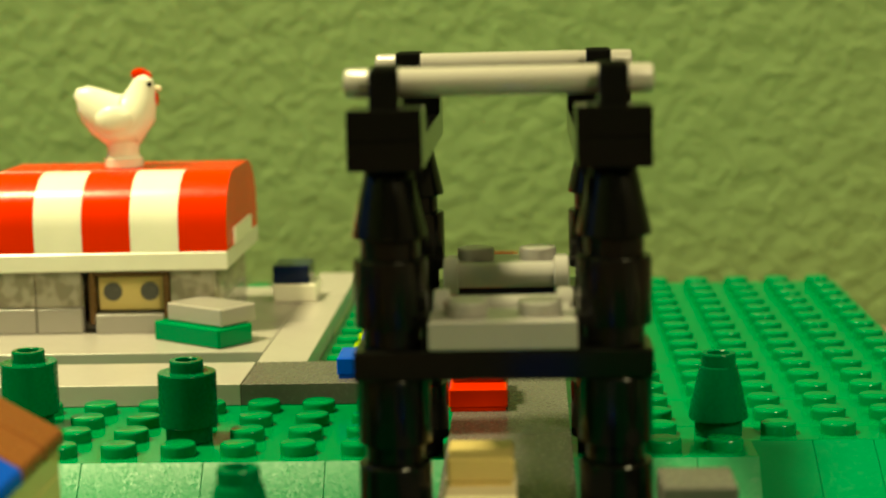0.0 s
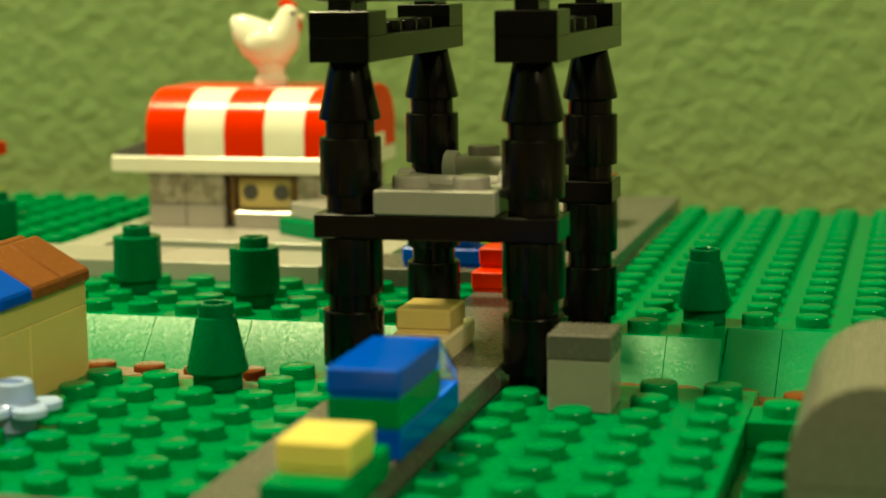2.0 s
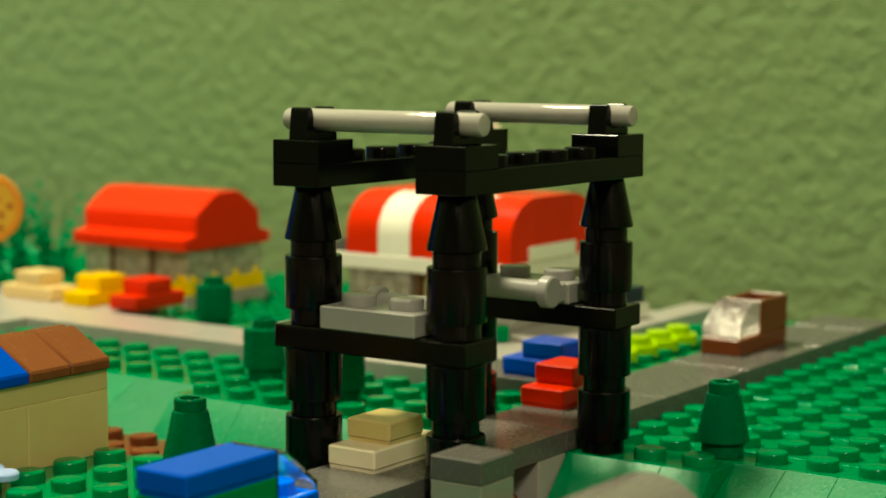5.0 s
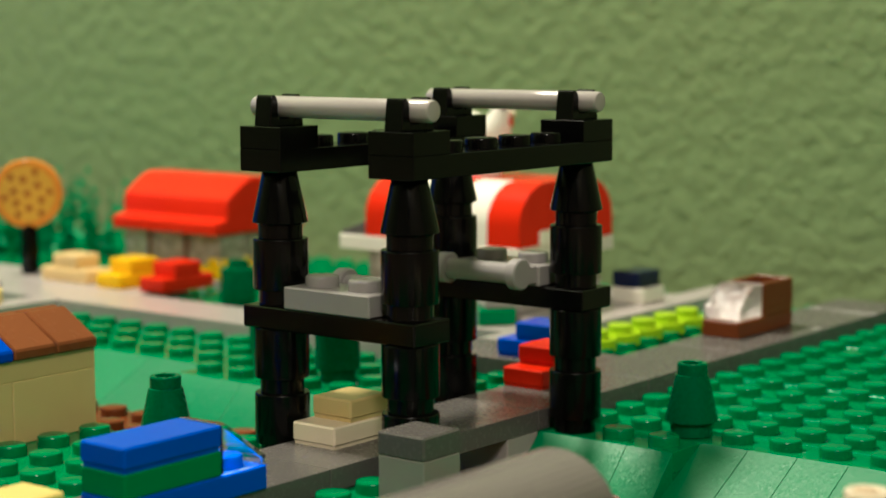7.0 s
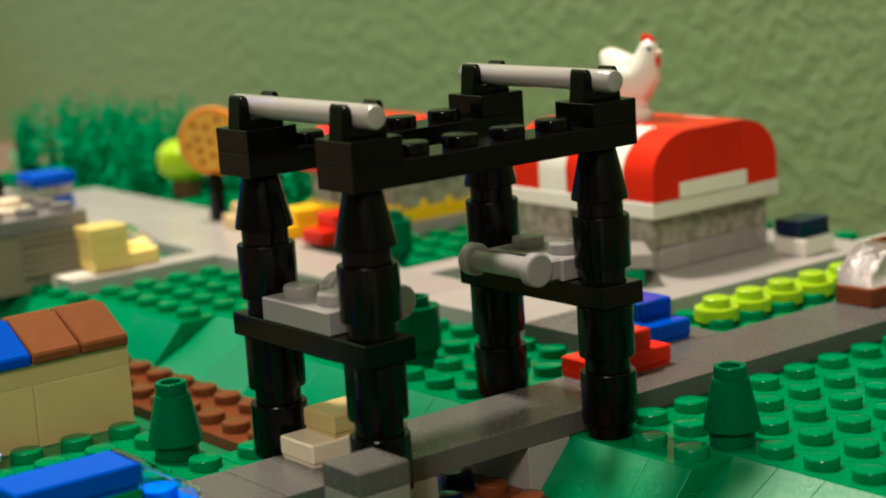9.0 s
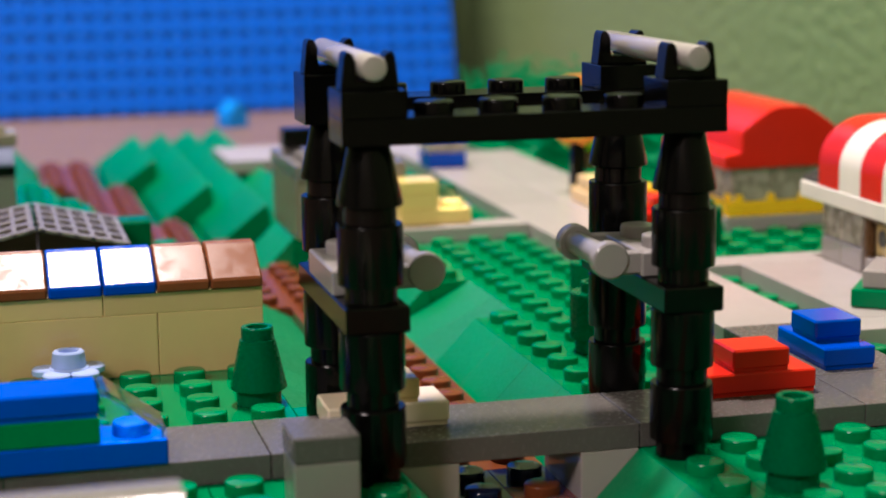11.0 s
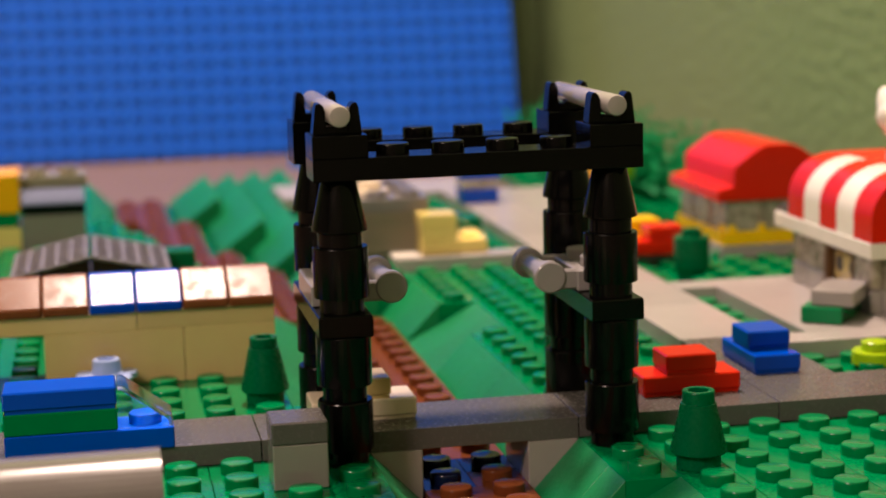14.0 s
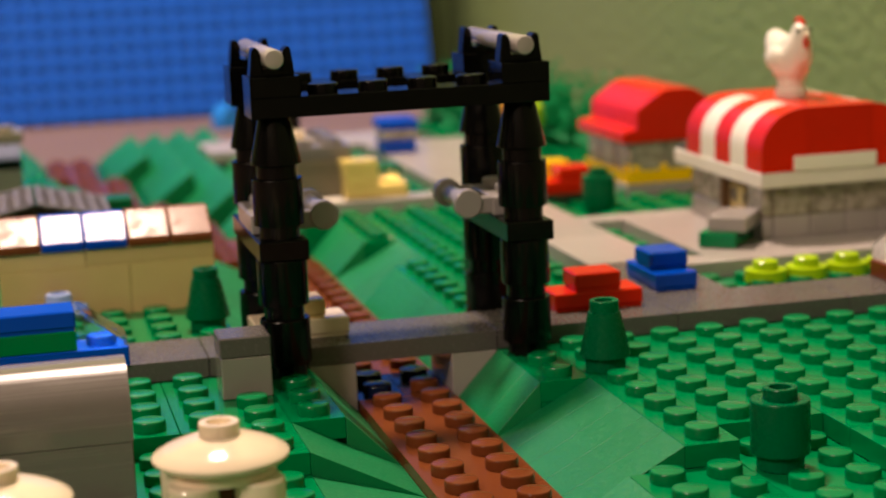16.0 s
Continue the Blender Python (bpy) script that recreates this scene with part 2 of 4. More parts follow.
def stud(bm, x, y, z, n=18):
    return lathe(bm, [(0.3, z - 0.01), (0.3, z + 0.15), (0.294, z + 0.175), (0.28, z + 0.192), (0.25, z + 0.2)], x, y, n)


def hollow_stud(bm, x, y, z, n=20):
    return lathe(bm, [(0.3, z - 0.01), (0.3, z + 0.18), (0.285, z + 0.2), (0.2, z + 0.2), (0.185, z + 0.18), (0.185, z + 0.04)], x, y, n)


def prism(bm, prof, a0, a1, axis="y", w=0.02):
    """A bar of the profile (u, z) from a0 to a1 along the axis; u is the other level axis."""
    def at(u, z, a):
        return (u, a, z) if axis == "y" else (a, u, z)
    lo = [bm.verts.new(at(u, z, a0)) for u, z in prof]
    hi = [bm.verts.new(at(u, z, a1)) for u, z in prof]
    k = len(prof)
    fs = [bm.faces.new(lo), bm.faces.new(hi[::-1])]
    for i in range(k):
        fs.append(bm.faces.new((lo[i], hi[i], hi[(i + 1) % k], lo[(i + 1) % k])))
    bmesh.ops.recalc_face_normals(bm, faces=fs)
    if w:
        bev(bm, list({e for f in fs for e in f.edges}), w, 1)
    return bm


def mesh_of(name, bm, mat, smooth=True):
    bmesh.ops.recalc_face_normals(bm, faces=bm.faces)
    bmesh.ops.scale(bm, vec=(S, S, S), verts=bm.verts)
    me = bpy.data.meshes.new(name)
    bm.to_mesh(me)
    bm.free()
    me.materials.append(mat)
    if smooth:
        me.polygons.foreach_set("use_smooth", [True] * len(me.polygons))
        me.set_sharp_from_angle(angle=radians(28))
    return me


def part(name, bm, mat, parent, label="", loc=None, rz=0):
    """One mesh object under a thing or part; bm may be a finished mesh. loc in studs, in the parent's frame."""
    me = bm if isinstance(bm, bpy.types.Mesh) else mesh_of(name, bm, mat)
    ob = new(name, me)
    ob.parent = parent
    if loc or rz:
        ob.matrix_basis = pose(*[c * S for c in (loc or (0, 0, 0))], 0, 0, rz)
    return tagged(ob, label)


def thing(name, loc, label, category, group="", kind="", rz=0):
    ob = new(name)
    ob.empty_display_size = 0.004
    ob.matrix_basis = pose(*[c * S for c in loc], 0, 0, rz)
    return tagged(ob, label, category, group, kind)


def solid(name, bm, mat, loc, label, category, group="", kind="", rz=0):
    """A thing that is one mesh."""
    ob = new(name, bm if isinstance(bm, bpy.types.Mesh) else mesh_of(name, bm, mat))
    ob.matrix_basis = pose(*[c * S for c in loc], 0, 0, rz)
    return tagged(ob, label, category, group, kind)


def B():
    return bmesh.new()


# ---- the room ----
WALL_X, TABLE_Z = 25.0, -1.66
m_ = 1 / S
solid("wall_east", box(B(), WALL_X, -190, -95, WALL_X + 12, 96, 205, 0), PLASTER, (0, 0, 0), "green painted wall with rough plaster texture", "wall", kind="structure")
solid("wall_north", box(B(), -320, 84.5, -95, WALL_X, 96, 205, 0), PLASTER, (0, 0, 0), "green painted plaster wall behind the blue board", "wall", kind="structure")
solid("wall_south", box(B(), -320, -202, -95, WALL_X + 12, -190, 205, 0), ROOMPAINT, (0, 0, 0), "plain painted wall of the room", "wall", kind="structure")
solid("wall_west", box(B(), -332, -202, -95, -320, 96, 205, 0), ROOMPAINT, (0, 0, 0), "plain painted wall of the room", "wall", kind="structure")
solid("ceiling", box(B(), -332, -202, 205, WALL_X + 12, 96, 217, 0), CEILING, (0, 0, 0), "plain white painted ceiling", "ceiling", kind="structure")
solid("floor", box(B(), -332, -202, -105, WALL_X + 12, 96, -95, 0), WOOD, (0, 0, 0), "dark wooden floor", "floor", kind="structure")
table = thing("table", (0, 0, TABLE_Z), "polished dark brown wooden table under the toy town", "table")
part("tabletop", box(B(), -60, -45, -4, WALL_X - 0.3, 76, 0, 0.3), WOOD, table)
leg = mesh_of("leg", box(B(), -3, -3, 0, 3, 3, 89.2, 0.3), WOOD)
for lx, ly in ((-55, -40), (-55, 60), (20, -40), (20, 60)):
    part("leg", leg, WOOD, table, loc=(lx, ly, -93.2))

# ---- the ground of the town: plates, slopes, brown river plates ----
ground = thing("ground", (0, 0, 0), "bright green toy brick ground with raised studs", "ground", kind="structure")
PLATE_MESH = {}


def stud_plate(nx, ny, mat, skip=()):
    """A plate of nx by ny studs with its top at z = 0, moulded in one with its studs."""
    key = (nx, ny, mat.name, tuple(sorted(skip)))
    if key not in PLATE_MESH:
        bm = box(B(), 0.008, 0.008, -P, nx - 0.008, ny - 0.008, 0, 0.006)
        for i in range(nx):
            for j in range(ny):
                if (i, j) not in skip:
                    stud(bm, i + 0.5, j + 0.5, 0)
        PLATE_MESH[key] = mesh_of("plate", bm, mat)
    return PLATE_MESH[key]


def plates(x0, y0, x1, y1, z, step=(4, 8), mat=None, parent=None):
    y = y0
    while y < y1:
        ny = min(step[1], y1 - y)
        x = x0
        while x < x1:
            nx = min(step[0], x1 - x)
            part("plate", stud_plate(nx, ny, mat or GREEN), mat or GREEN, parent or ground, loc=(x, y, z))
            x += nx
        y += ny


# west bank
plates(-14, -3, -2, 1, 0, (6, 4))
plates(-2, -3, 0, 1, 0, (2, 4))
plates(0, -3, 1, 1, 0, (1, 4))
plates(-8, 3, 0, 8, 0, (4, 5))
plates(0, 3, 1, 5, 0, (1, 2))
plates(-1, -5, 0, -3, 0, (1, 2))
plates(-14, -15, -1, -3, -P, (4, 6))
plates(-1, -15, 0, -5, -P, (1, 5))
plates(-14, 8, 0, 22, 0, (5, 7))
plates(-14, 22, -2, 26, 0, (6, 4))
plates(-2, 22, -1, 26, 0, (1, 4))
plates(-14, 26, -2, 30, 0, (6, 4))
plates(-14, 30, -4, 46, 0, (5, 8))
plates(-4, 30, -3, 34, 0, (1, 4))
# east bank, before the road
plates(5, -2, 6, 1, 0, (1, 3))
plates(6, -7, 7, 1, 0, (1, 8))
plates(7, -6, 9, 1, 0, (2, 7))
plates(9, -15, 12, 1, 0, (3, 8))
plates(12, -6, 22, 1, 0, (5, 7))
plates(5, -15, 7, -7, -P, (2, 8))
plates(7, -15, 9, -6, -P, (2, 9))
part("support_brick", box(B(), 5.01, -1.99, -1.2, 5.99, 0.99, -0.41, 0.02), GREEN, ground)
# east bank, behind the road
plates(5, 3, 9, 11, 0, (4, 8))
plates(6, 11, 9, 15, 0, (3, 4))
plates(5, 15, 9, 19, 0, (4, 4))
plates(4, 19, 9, 22, 0, (5, 3))
plates(3, 22, 9, 25, 0, (6, 3))
plates(5, 25, 9, 36, 0, (4, 6))
for x0, y0, x1, y1 in ((5, 3, 9, 11), (6, 11, 9, 15), (5, 15, 9, 19), (4, 19, 9, 22), (3, 22, 9, 25)):
    part("support_brick", box(B(), x0 + 0.01, y0 + 0.01, -1.2, x1 - 0.01, y1 - 0.01, -0.41, 0.02), GREEN, ground)
plates(11, 3, 22, 6, 0, (6, 3))
plates(11, 7, 12, 13, 0, (1, 6))
plates(11, 14, 22, 19, 0, (6, 5))
plates(20, 7, 22, 14, 0, (2, 7))
plates(13, 19, 22, 44, 0, (5, 8))
# a smooth base sheet under everything
for bx0, by0, bx1, by1 in ((-14, -15, 12, 47), (12, -6, 22, 45)):
    solid("baseplate", box(B(), bx0, by0, -1.65, bx1, by1, -1.2, 0.02), DGREEN, (0, 0, 0), "dark green base sheet under the toy bricks", "baseplate", kind="structure")

SLOPES = {}


def slope(xt, xb, zt, n, zb=-1.2):
    """A slope brick n studs wide, falling from xt to xb."""
    key = (round(xb - xt, 2), zt, n)
    if key not in SLOPES:
        d = xb - xt
        SLOPES[key] = mesh_of("slope_brick", prism(B(), [(0, zt), (d, zb + 0.16), (d, zb), (0, zb)], 0.004, n - 0.004, "y", 0.006), GREEN_ROUGH if abs(d) < 1.5 else GREEN_SATIN)
    return SLOPES[key]


def bank(rows):
    for y0, y1, xt, xb, zt in rows:
        y = y1
        while y > y0:
            n = min(1 if y1 <= -2 and xt - xb > 1 else 2, y - y0)
            y -= n
            part("slope_brick", slope(xt, xb, zt, n), GREEN_ROUGH, ground, loc=(xt, y, 0))


bank([(-15, -7, 5, 4, -P), (-7, -2, 6, 4, 0), (-2, 1, 5, 4, 0), (3, 11, 5, 4, 0), (11, 15, 6, 4, 0), (15, 19, 5, 4, 0), (19, 22, 4, 3, 0), (22, 25, 3, 2, 0)])
bank([(-15, -5, 0, 2, -P), (-5, -3, 0, 2, 0), (-3, 1, 1, 2, 0), (3, 5, 1, 2, 0), (5, 17, 0, 2, 0), (17, 22, 0, 1, 0), (22, 26, -1, 0, 0), (26, 30, -2, -1, 0), (30, 34, -3, -2, 0), (34, 46, -4, -3, 0)])
# a hill of slope bricks in four ridges far up the east bank
for k, y_near in enumerate((39, 32, 27, 25)):
    x = 0.95 + 1.07 * k
    y = 47
    while y > y_near:
        y0 = max(y - 4, y_near)
        part("slope_brick", prism(B(), [(x - 1.55, -1.2), (x - 1.55, -1.02), (x - 0.08, 0.02 + 0.06 * k), (x, 0.02 + 0.06 * k), (x + 0.1, -0.4), (x + 0.1, -1.2)], y0 + 0.01, y - 0.01, "y", 0.02), GREEN_SATIN, ground)
        y = y0

river = thing("river", (0, 0, -0.8), "brown studded plates laid as a muddy river", "river", kind="structure")
for y0, y1, x0 in ((-15, -7, 2), (-7, 1, 2), (3, 11, 2), (11, 17, 2), (17, 22, 1), (22, 26, 0), (26, 30, -1), (30, 38, -2), (38, 45, -3)):
    part("plate", stud_plate(2, y1 - y0, BROWN), BROWN, river, loc=(x0, y0, 0))
part("plate", stud_plate(1, 2, NAVY), NAVY, river, "dark blue plate in the brown river", loc=(2, 1, 0))
part("plate", stud_plate(1, 1, NAVY), NAVY, river, "dark blue plate in the brown river", loc=(3, 2, 0))
part("plate", stud_plate(1, 1, BROWN), BROWN, river, loc=(3, 1, 0))

# ---- the roads ----
road = thing("road", (0, 0, 0), "smooth dark grey tile road", "road", kind="structure")


def tile(name, x0, y0, x1, y1, z0, z1, mat, parent, w=0.01):
    g = 0.01
    return part(name, box(B(), x0 + g, y0 + g, z0, x1 - g, y1 - g, z1, w), mat, parent)


for x0, x1 in ((-14, -10), (-10, -8), (-5, -1), (-1, 1), (5, 9), (9, 13), (13, 17), (17, 20), (20, 22)):
    tile("tile", x0, 1, x1, 3, 0.0, P, DGREY, road)
tile("tile", 1, 1, 5, 3, 0.0, P, DGREY, road)
tile("tile", -8, 1, -5, 3, 0.0, P, DGREY, road)
for y0, y1 in ((3, 7), (7, 11)):
    tile("tile", -10, y0, -8, y1, 0.0, P, DGREY, road)
for bx in (1, 4):
    part("support_brick", box(B(), bx + 0.01, 1.02, -1.2, bx + 0.99, 2.98, -0.005, 0.02), LGREY, road, "light grey brick under the bridge deck")
side_road = thing("side_road", (0, 0, 0), "smooth pale grey tile road and plaza", "road", kind="structure")
tile("tile", 9, 3, 11, 7, 0.0, P, DGREY, road)
for y0, y1 in ((7, 11), (11, 15), (15, 19), (19, 23), (23, 27), (27, 31), (31, 35), (35, 39)):
    tile("tile", 9, y0, 11, y1, 0.0, P, MGREY, side_road)
tile("tile", 11, 13, 15, 14, 0.0, P, MGREY, side_road)
tile("tile", 11, 19, 13, 27, 0.0, P, MGREY, side_road)
tile("tile", 11, 27, 13, 35, 0.0, P, MGREY, side_road)
tile("tile", 3, 35, 9, 39, 0.0, P, MGREY, side_road)
for x0, x1 in ((11, 15), (15, 19), (19, 22)):
    tile("tile", x0, 6, x1, 7, 0.0, P, MGREY, side_road)
tile("tile", 12, 7, 15, 13, 0.0, P, MGREY, side_road)
tile("tile", 15, 7, 20, 14, 0.0, P, MGREY, side_road)
tile("tile", 4.7, 20, 9, 21, 0.0, P, MGREY, side_road)

# ---- the lift bridge ----
bridge = thing("lift_bridge", (0, 0, 0), "black toy brick lift bridge tower over the road", "bridge")
ROUND = mesh_of("round_brick", lathe(B(), [(0.40, 0.0), (0.40, 0.26), (0.42, 0.27), (0.495, 0.28), (0.5, 0.31), (0.5, 1.17), (0.485, 1.195), (0.3, 1.2)], n=32), BLACK)
CONE = mesh_of("cone", lathe(B(), [(0.40, 0.0), (0.40, 0.24), (0.44, 0.26), (0.5, 0.28), (0.5, 0.33), (0.315, 1.17), (0.30, 1.2)], n=32), BLACK)
for cx in (0.5, 5.5):
    for cy in (0.5, 3.5):
        for z in (0, 1.2, 2.8):
            part("round_brick", ROUND, BLACK, bridge, loc=(cx, cy, z))
        part("cone", CONE, BLACK, bridge, loc=(cx, cy, 4.0))
for bx in (0, 5):
    part("cross_plate", box(B(), bx + 0.01, 0.01, 2.4, bx + 0.99, 3.99, 2.8, 0.025), BLACK, bridge)
BEAM = mesh_of("top_beam", box(B(), 0.005, 0.005, 0, 5.995, 0.995, P, 0.012), BLACK)
BEAM_STUD = mesh_of("stud", stud(B(), 0, 0, 0, 24), BLACK)
for by in (0, 3):
    beam = part("top_beam", BEAM, BLACK, bridge, loc=(0, by, 5.2))
    for i in range(1, 5):
        part("stud", BEAM_STUD, BLACK, beam, loc=(i + 0.5, 0.5, P))


def clip_mesh():
    bm = box(B(), 0.005, 0.005, 0, 0.995, 0.995, P, 0.012)
    for s in (-1, 1):
        prism(bm, [(0.5 + s * 0.16, P - 0.01), (0.5 + s * 0.44, P - 0.01), (0.5 + s * 0.385, P + 0.48), (0.5 + s * 0.36, P + 0.545), (0.5 + s * 0.30, P + 0.56),
                   (0.5 + s * 0.235, P + 0.50), (0.5 + s * 0.205, P + 0.40), (0.5 + s * 0.215, P + 0.26)], 0.305, 0.695, "y", 0.02)
    box(bm, 0.3, 0.305, P - 0.01, 0.7, 0.695, P + 0.135, 0.02)
    return mesh_of("clip_plate", bm, BLACK)


CLIP = clip_mesh()
BAR = mesh_of("bar", lathe(B(), [(0.13, -0.03), (0.175, -0.015), (0.195, 0.03), (0.195, 4.0), (0.175, 4.045), (0.13, 4.06)], n=32, axis="y"), LGREY)
for bx in (0, 5):
    for by in (0, 3):
        part("clip_plate", CLIP, BLACK, bridge, loc=(bx, by, 5.6))
    part("bar", BAR, LGREY, bridge, "light grey round bar held in clips", loc=(bx + 0.5, -0.015, 6.335))


def handle_plate(flip):
    bm = B()
    box(bm, 0.01, 1.01, 0, 0.99, 2.99, P, 0.025)
    stud(bm, 0.5, 1.5, P, 24)
    stud(bm, 0.5, 2.5, P, 24)
    for y in (1.04, 2.74):
        box(bm, 0.9, y + 0.02, 0.04, 1.5, y + 0.2, 0.42, 0.04)
    ring = B()
    for y in (1.02, 2.74):
        lathe(ring, [(0.27, y), (0.3, y + 0.025), (0.3, y + 0.215), (0.27, y + 0.24)], 0, 0, 28, "y")
    lathe(ring, [(0.2, 1.2), (0.2, 2.8)], 0, 0, 24, "y")
    bmesh.ops.translate(ring, vec=(1.5, 0, 0.29), verts=ring.verts)
    me = bpy.data.meshes.new("tmp")
    ring.to_mesh(me)
    ring.free()
    bm.from_mesh(me)
    bpy.data.meshes.remove(me)
    if flip:
        for v in bm.verts:
            v.co.x = 1 - v.co.x
    return bm


part("handle_plate", handle_plate(False), HANDLE_GREY, bridge, "light grey plate with round bar handle", loc=(0, 0, 2.8))
part("handle_plate", handle_plate(True), HANDLE_GREY, bridge, "light grey plate with round bar handle", loc=(5, 0, 2.8))

# ---- grey post beside the bridge ----
post = thing("bridge_post", (-1, -1, 0), "light grey post with a dark grey tile cap", "post")
part("post_body", box(B(), 0.02, 0.02, 0, 0.98, 0.98, 0.8, 0.02), POST_GREY, post)
part("cap", box(B(), 0.01, 0.01, 0.8, 0.99, 0.99, 1.2, 0.03), DGREY, post)

# ---- trees and bushes ----
FOOT = mesh_of("foot", lathe(B(), [(0.38, 0), (0.40, 0.02), (0.40, 0.27), (0.36, 0.27)], n=32), DGREEN)
CONE_BODY = mesh_of("cone", lathe(B(), [(0.36, 0.26), (0.47, 0.27), (0.5, 0.3), (0.5, 0.34), (0.32, 1.17), (0.27, 1.19)], n=32), DGREEN)
ROUND_BODY = mesh_of("body", lathe(B(), [(0.36, 0.26), (0.485, 0.275), (0.5, 0.3), (0.5, 1.17), (0.485, 1.195), (0.27, 1.2)], n=32), DGREEN)
KNOB = mesh_of("knob", lathe(B(), [(0.29, 1.17), (0.29, 1.375), (0.275, 1.4), (0.2, 1.4), (0.185, 1.385), (0.185, 1.2)], n=28), DGREEN)
for tx, ty in ((6.5, -1.5), (-0.5, 5.5)):
    tree = thing("cone_tree", (tx, ty, 0), "dark green cone piece standing as a tree on green studs", "tree", "cone trees")
    for name, me in (("foot", FOOT), ("cone", CONE_BODY), ("knob", KNOB)):
        part(name, me, DGREEN, tree)
for tx, ty, tz in ((7.5, -7.5, -P), (7.5, 10.5, 0), (6.5, 7.5, 0), (12.5, 16.5, 0)):
    bush = thing("round_bush", (tx, ty, tz), "dark green round brick standing as a bush", "bush", "round bushes")
    for name, me in (("foot", FOOT), ("body", ROUND_BODY), ("knob", KNOB)):
        part(name, me, DGREEN, bush)
LIMEROUND = lathe(B(), [(0.36, 0), (0.36, 0.1), (0.5, 0.12), (0.5, 0.37), (0.48, 0.4), (0.3, 0.4), (0.3, 0.58), (0.27, 0.6)], n=28)
LIMEROUND = mesh_of("lime_shrub", LIMEROUND, LIME)
for k in range(5):
    solid("lime_shrub", LIMEROUND, LIME, (12.66 + k * 1.05, 4.75, 0.0), "lime green round plate standing as a low shrub", "shrub", "lime shrubs")

# ---- flower ----
flower = thing("flower", (-3.7, 7.42, 0), "pale blue flower piece standing on green studs", "flower")
flower.scale = (1.0, 1.0, 1.02)
part("stem", lathe(B(), [(0.28, 0.0), (0.31, 0.02), (0.31, 0.26), (0.29, 0.28)], n=24), LBLUE, flower)
bm = lathe(B(), [(0.34, 0.27), (0.36, 0.29), (0.36, 0.42), (0.33, 0.44)], n=24)
for k in range(5):
    a = radians(72 * k + 20)
    lathe(bm, [(0.23, 0.27), (0.26, 0.29), (0.26, 0.38), (0.23, 0.41)], 0.43 * math.cos(a), 0.46 * math.sin(a), 16)
part("petals", bm, LBLUE, flower)
part("centre", lathe(B(), [(0.33, 0.42), (0.29, 0.7), (0.26, 0.73), (0.2, 0.73), (0.18, 0.7), (0.18, 0.5)], n=24), LBLUE, flower)


orange = thing("orange_bloom", (-7.2, 6.78, 0), "orange round piece on a tan plate on green studs", "bloom")
part("base", box(B(), -0.3, -0.3, 0, 0.3, 0.3, 0.4, 0.02), TAN, orange)
part("bloom", lathe(B(), [(0.36, 0.4), (0.4, 0.43), (0.4, 0.95), (0.36, 1.0), (0.28, 1.0), (0.28, 1.14), (0.25, 1.16)], n=24), ORANGE, orange)


# ---- vehicles ----
def micro_car(loc, mat, label, rz=0, top=None, group="parked cars", tall=0.4):
    """A tiny car: a tile two studs long with a one-stud tile on its middle."""
    ob = thing("toy_car", loc, label, "car", group, rz=rz)
    part("body", box(box(B(), -0.97, -0.47, 0, 0.97, 0.47, 0.07, 0), -1.0, -0.5, 0.06, 1.0, 0.5, 0.4, 0.03), mat, ob)
    part("cabin", box(box(B(), -0.49, -0.43, 0.4, 0.49, 0.43, 0.47, 0), -0.52, -0.46, 0.46, 0.52, 0.46, 0.4 + tall, 0.035), top or mat, ob)
    return ob


micro_car((7.6, 2.55, P), RED, "small red toy car on the grey road")
micro_car((9.85, 4.25, P), BLUE, "small blue toy car at the road junction", rz=90)
micro_car((1.05, 2.35, P), CREAM, "small cream toy car with tan cabin on the bridge", top=TAN)
micro_car((-7.2, 1.4, P), GREEN, "small green toy car with pale yellow cabin", top=PALEYEL)
micro_car((12.4, 18.85, P), RED, "small red toy car parked by the side road")
micro_car((12.2, 20.45, P), YELLOW, "small yellow toy car parked by the side road")
micro_car((11.85, 22.55, P), BUFF, "small buff toy car parked along the side road", rz=90)

def windscreen(x0, x1, z0, z1, lip):
    """A hollow clear windscreen: a slanted pane over two side panes."""
    t = 0.07
    bm = prism(B(), [(x1, z0), (x1, z0 + lip), (x0 + 0.1, z1), (x0, z1), (x0, z1 - t), (x0 + 0.08, z1 - t), (x1 - t, z0 + lip - 0.03), (x1 - t, z0)], 0.02, 0.98, "y", 0.008)
    for y in (0.022, 0.918):
        prism(bm, [(x0 + 0.01, z0 + 0.005), (x1 - t - 0.004, z0 + 0.005), (x1 - t - 0.004, z0 + lip - 0.04), (x0 + 0.075, z1 - t - 0.008), (x0 + 0.01, z1 - t - 0.008)], y, y + 0.06, "y", 0.005)
    return bm


truck = thing("toy_truck", (-5.56, 0.95, P), "blue and green toy truck with a clear windscreen", "truck")
part("chassis", box(B(), 0, 0, 0, 3.0, 1, 0.4, 0.025), BLUE, truck)
part("cargo_box", box(B(), 0.0, 0.01, 0.4, 2.0, 0.99, 0.8, 0.025), GREEN, truck)
part("roof", box(box(B(), 0.04, 0.04, 0.8, 1.96, 0.96, 0.87, 0), 0.0, 0.0, 0.865, 2.0, 1.0, 1.2, 0.03), BLUE, truck)
part("stud", stud(B(), 2.5, 0.5, 0.4), BLUE, truck)
ws = part("windscreen", windscreen(2.02, 2.98, 0.405, 1.2, 0.15), CLEAR, truck)
ws.visible_shadow = False

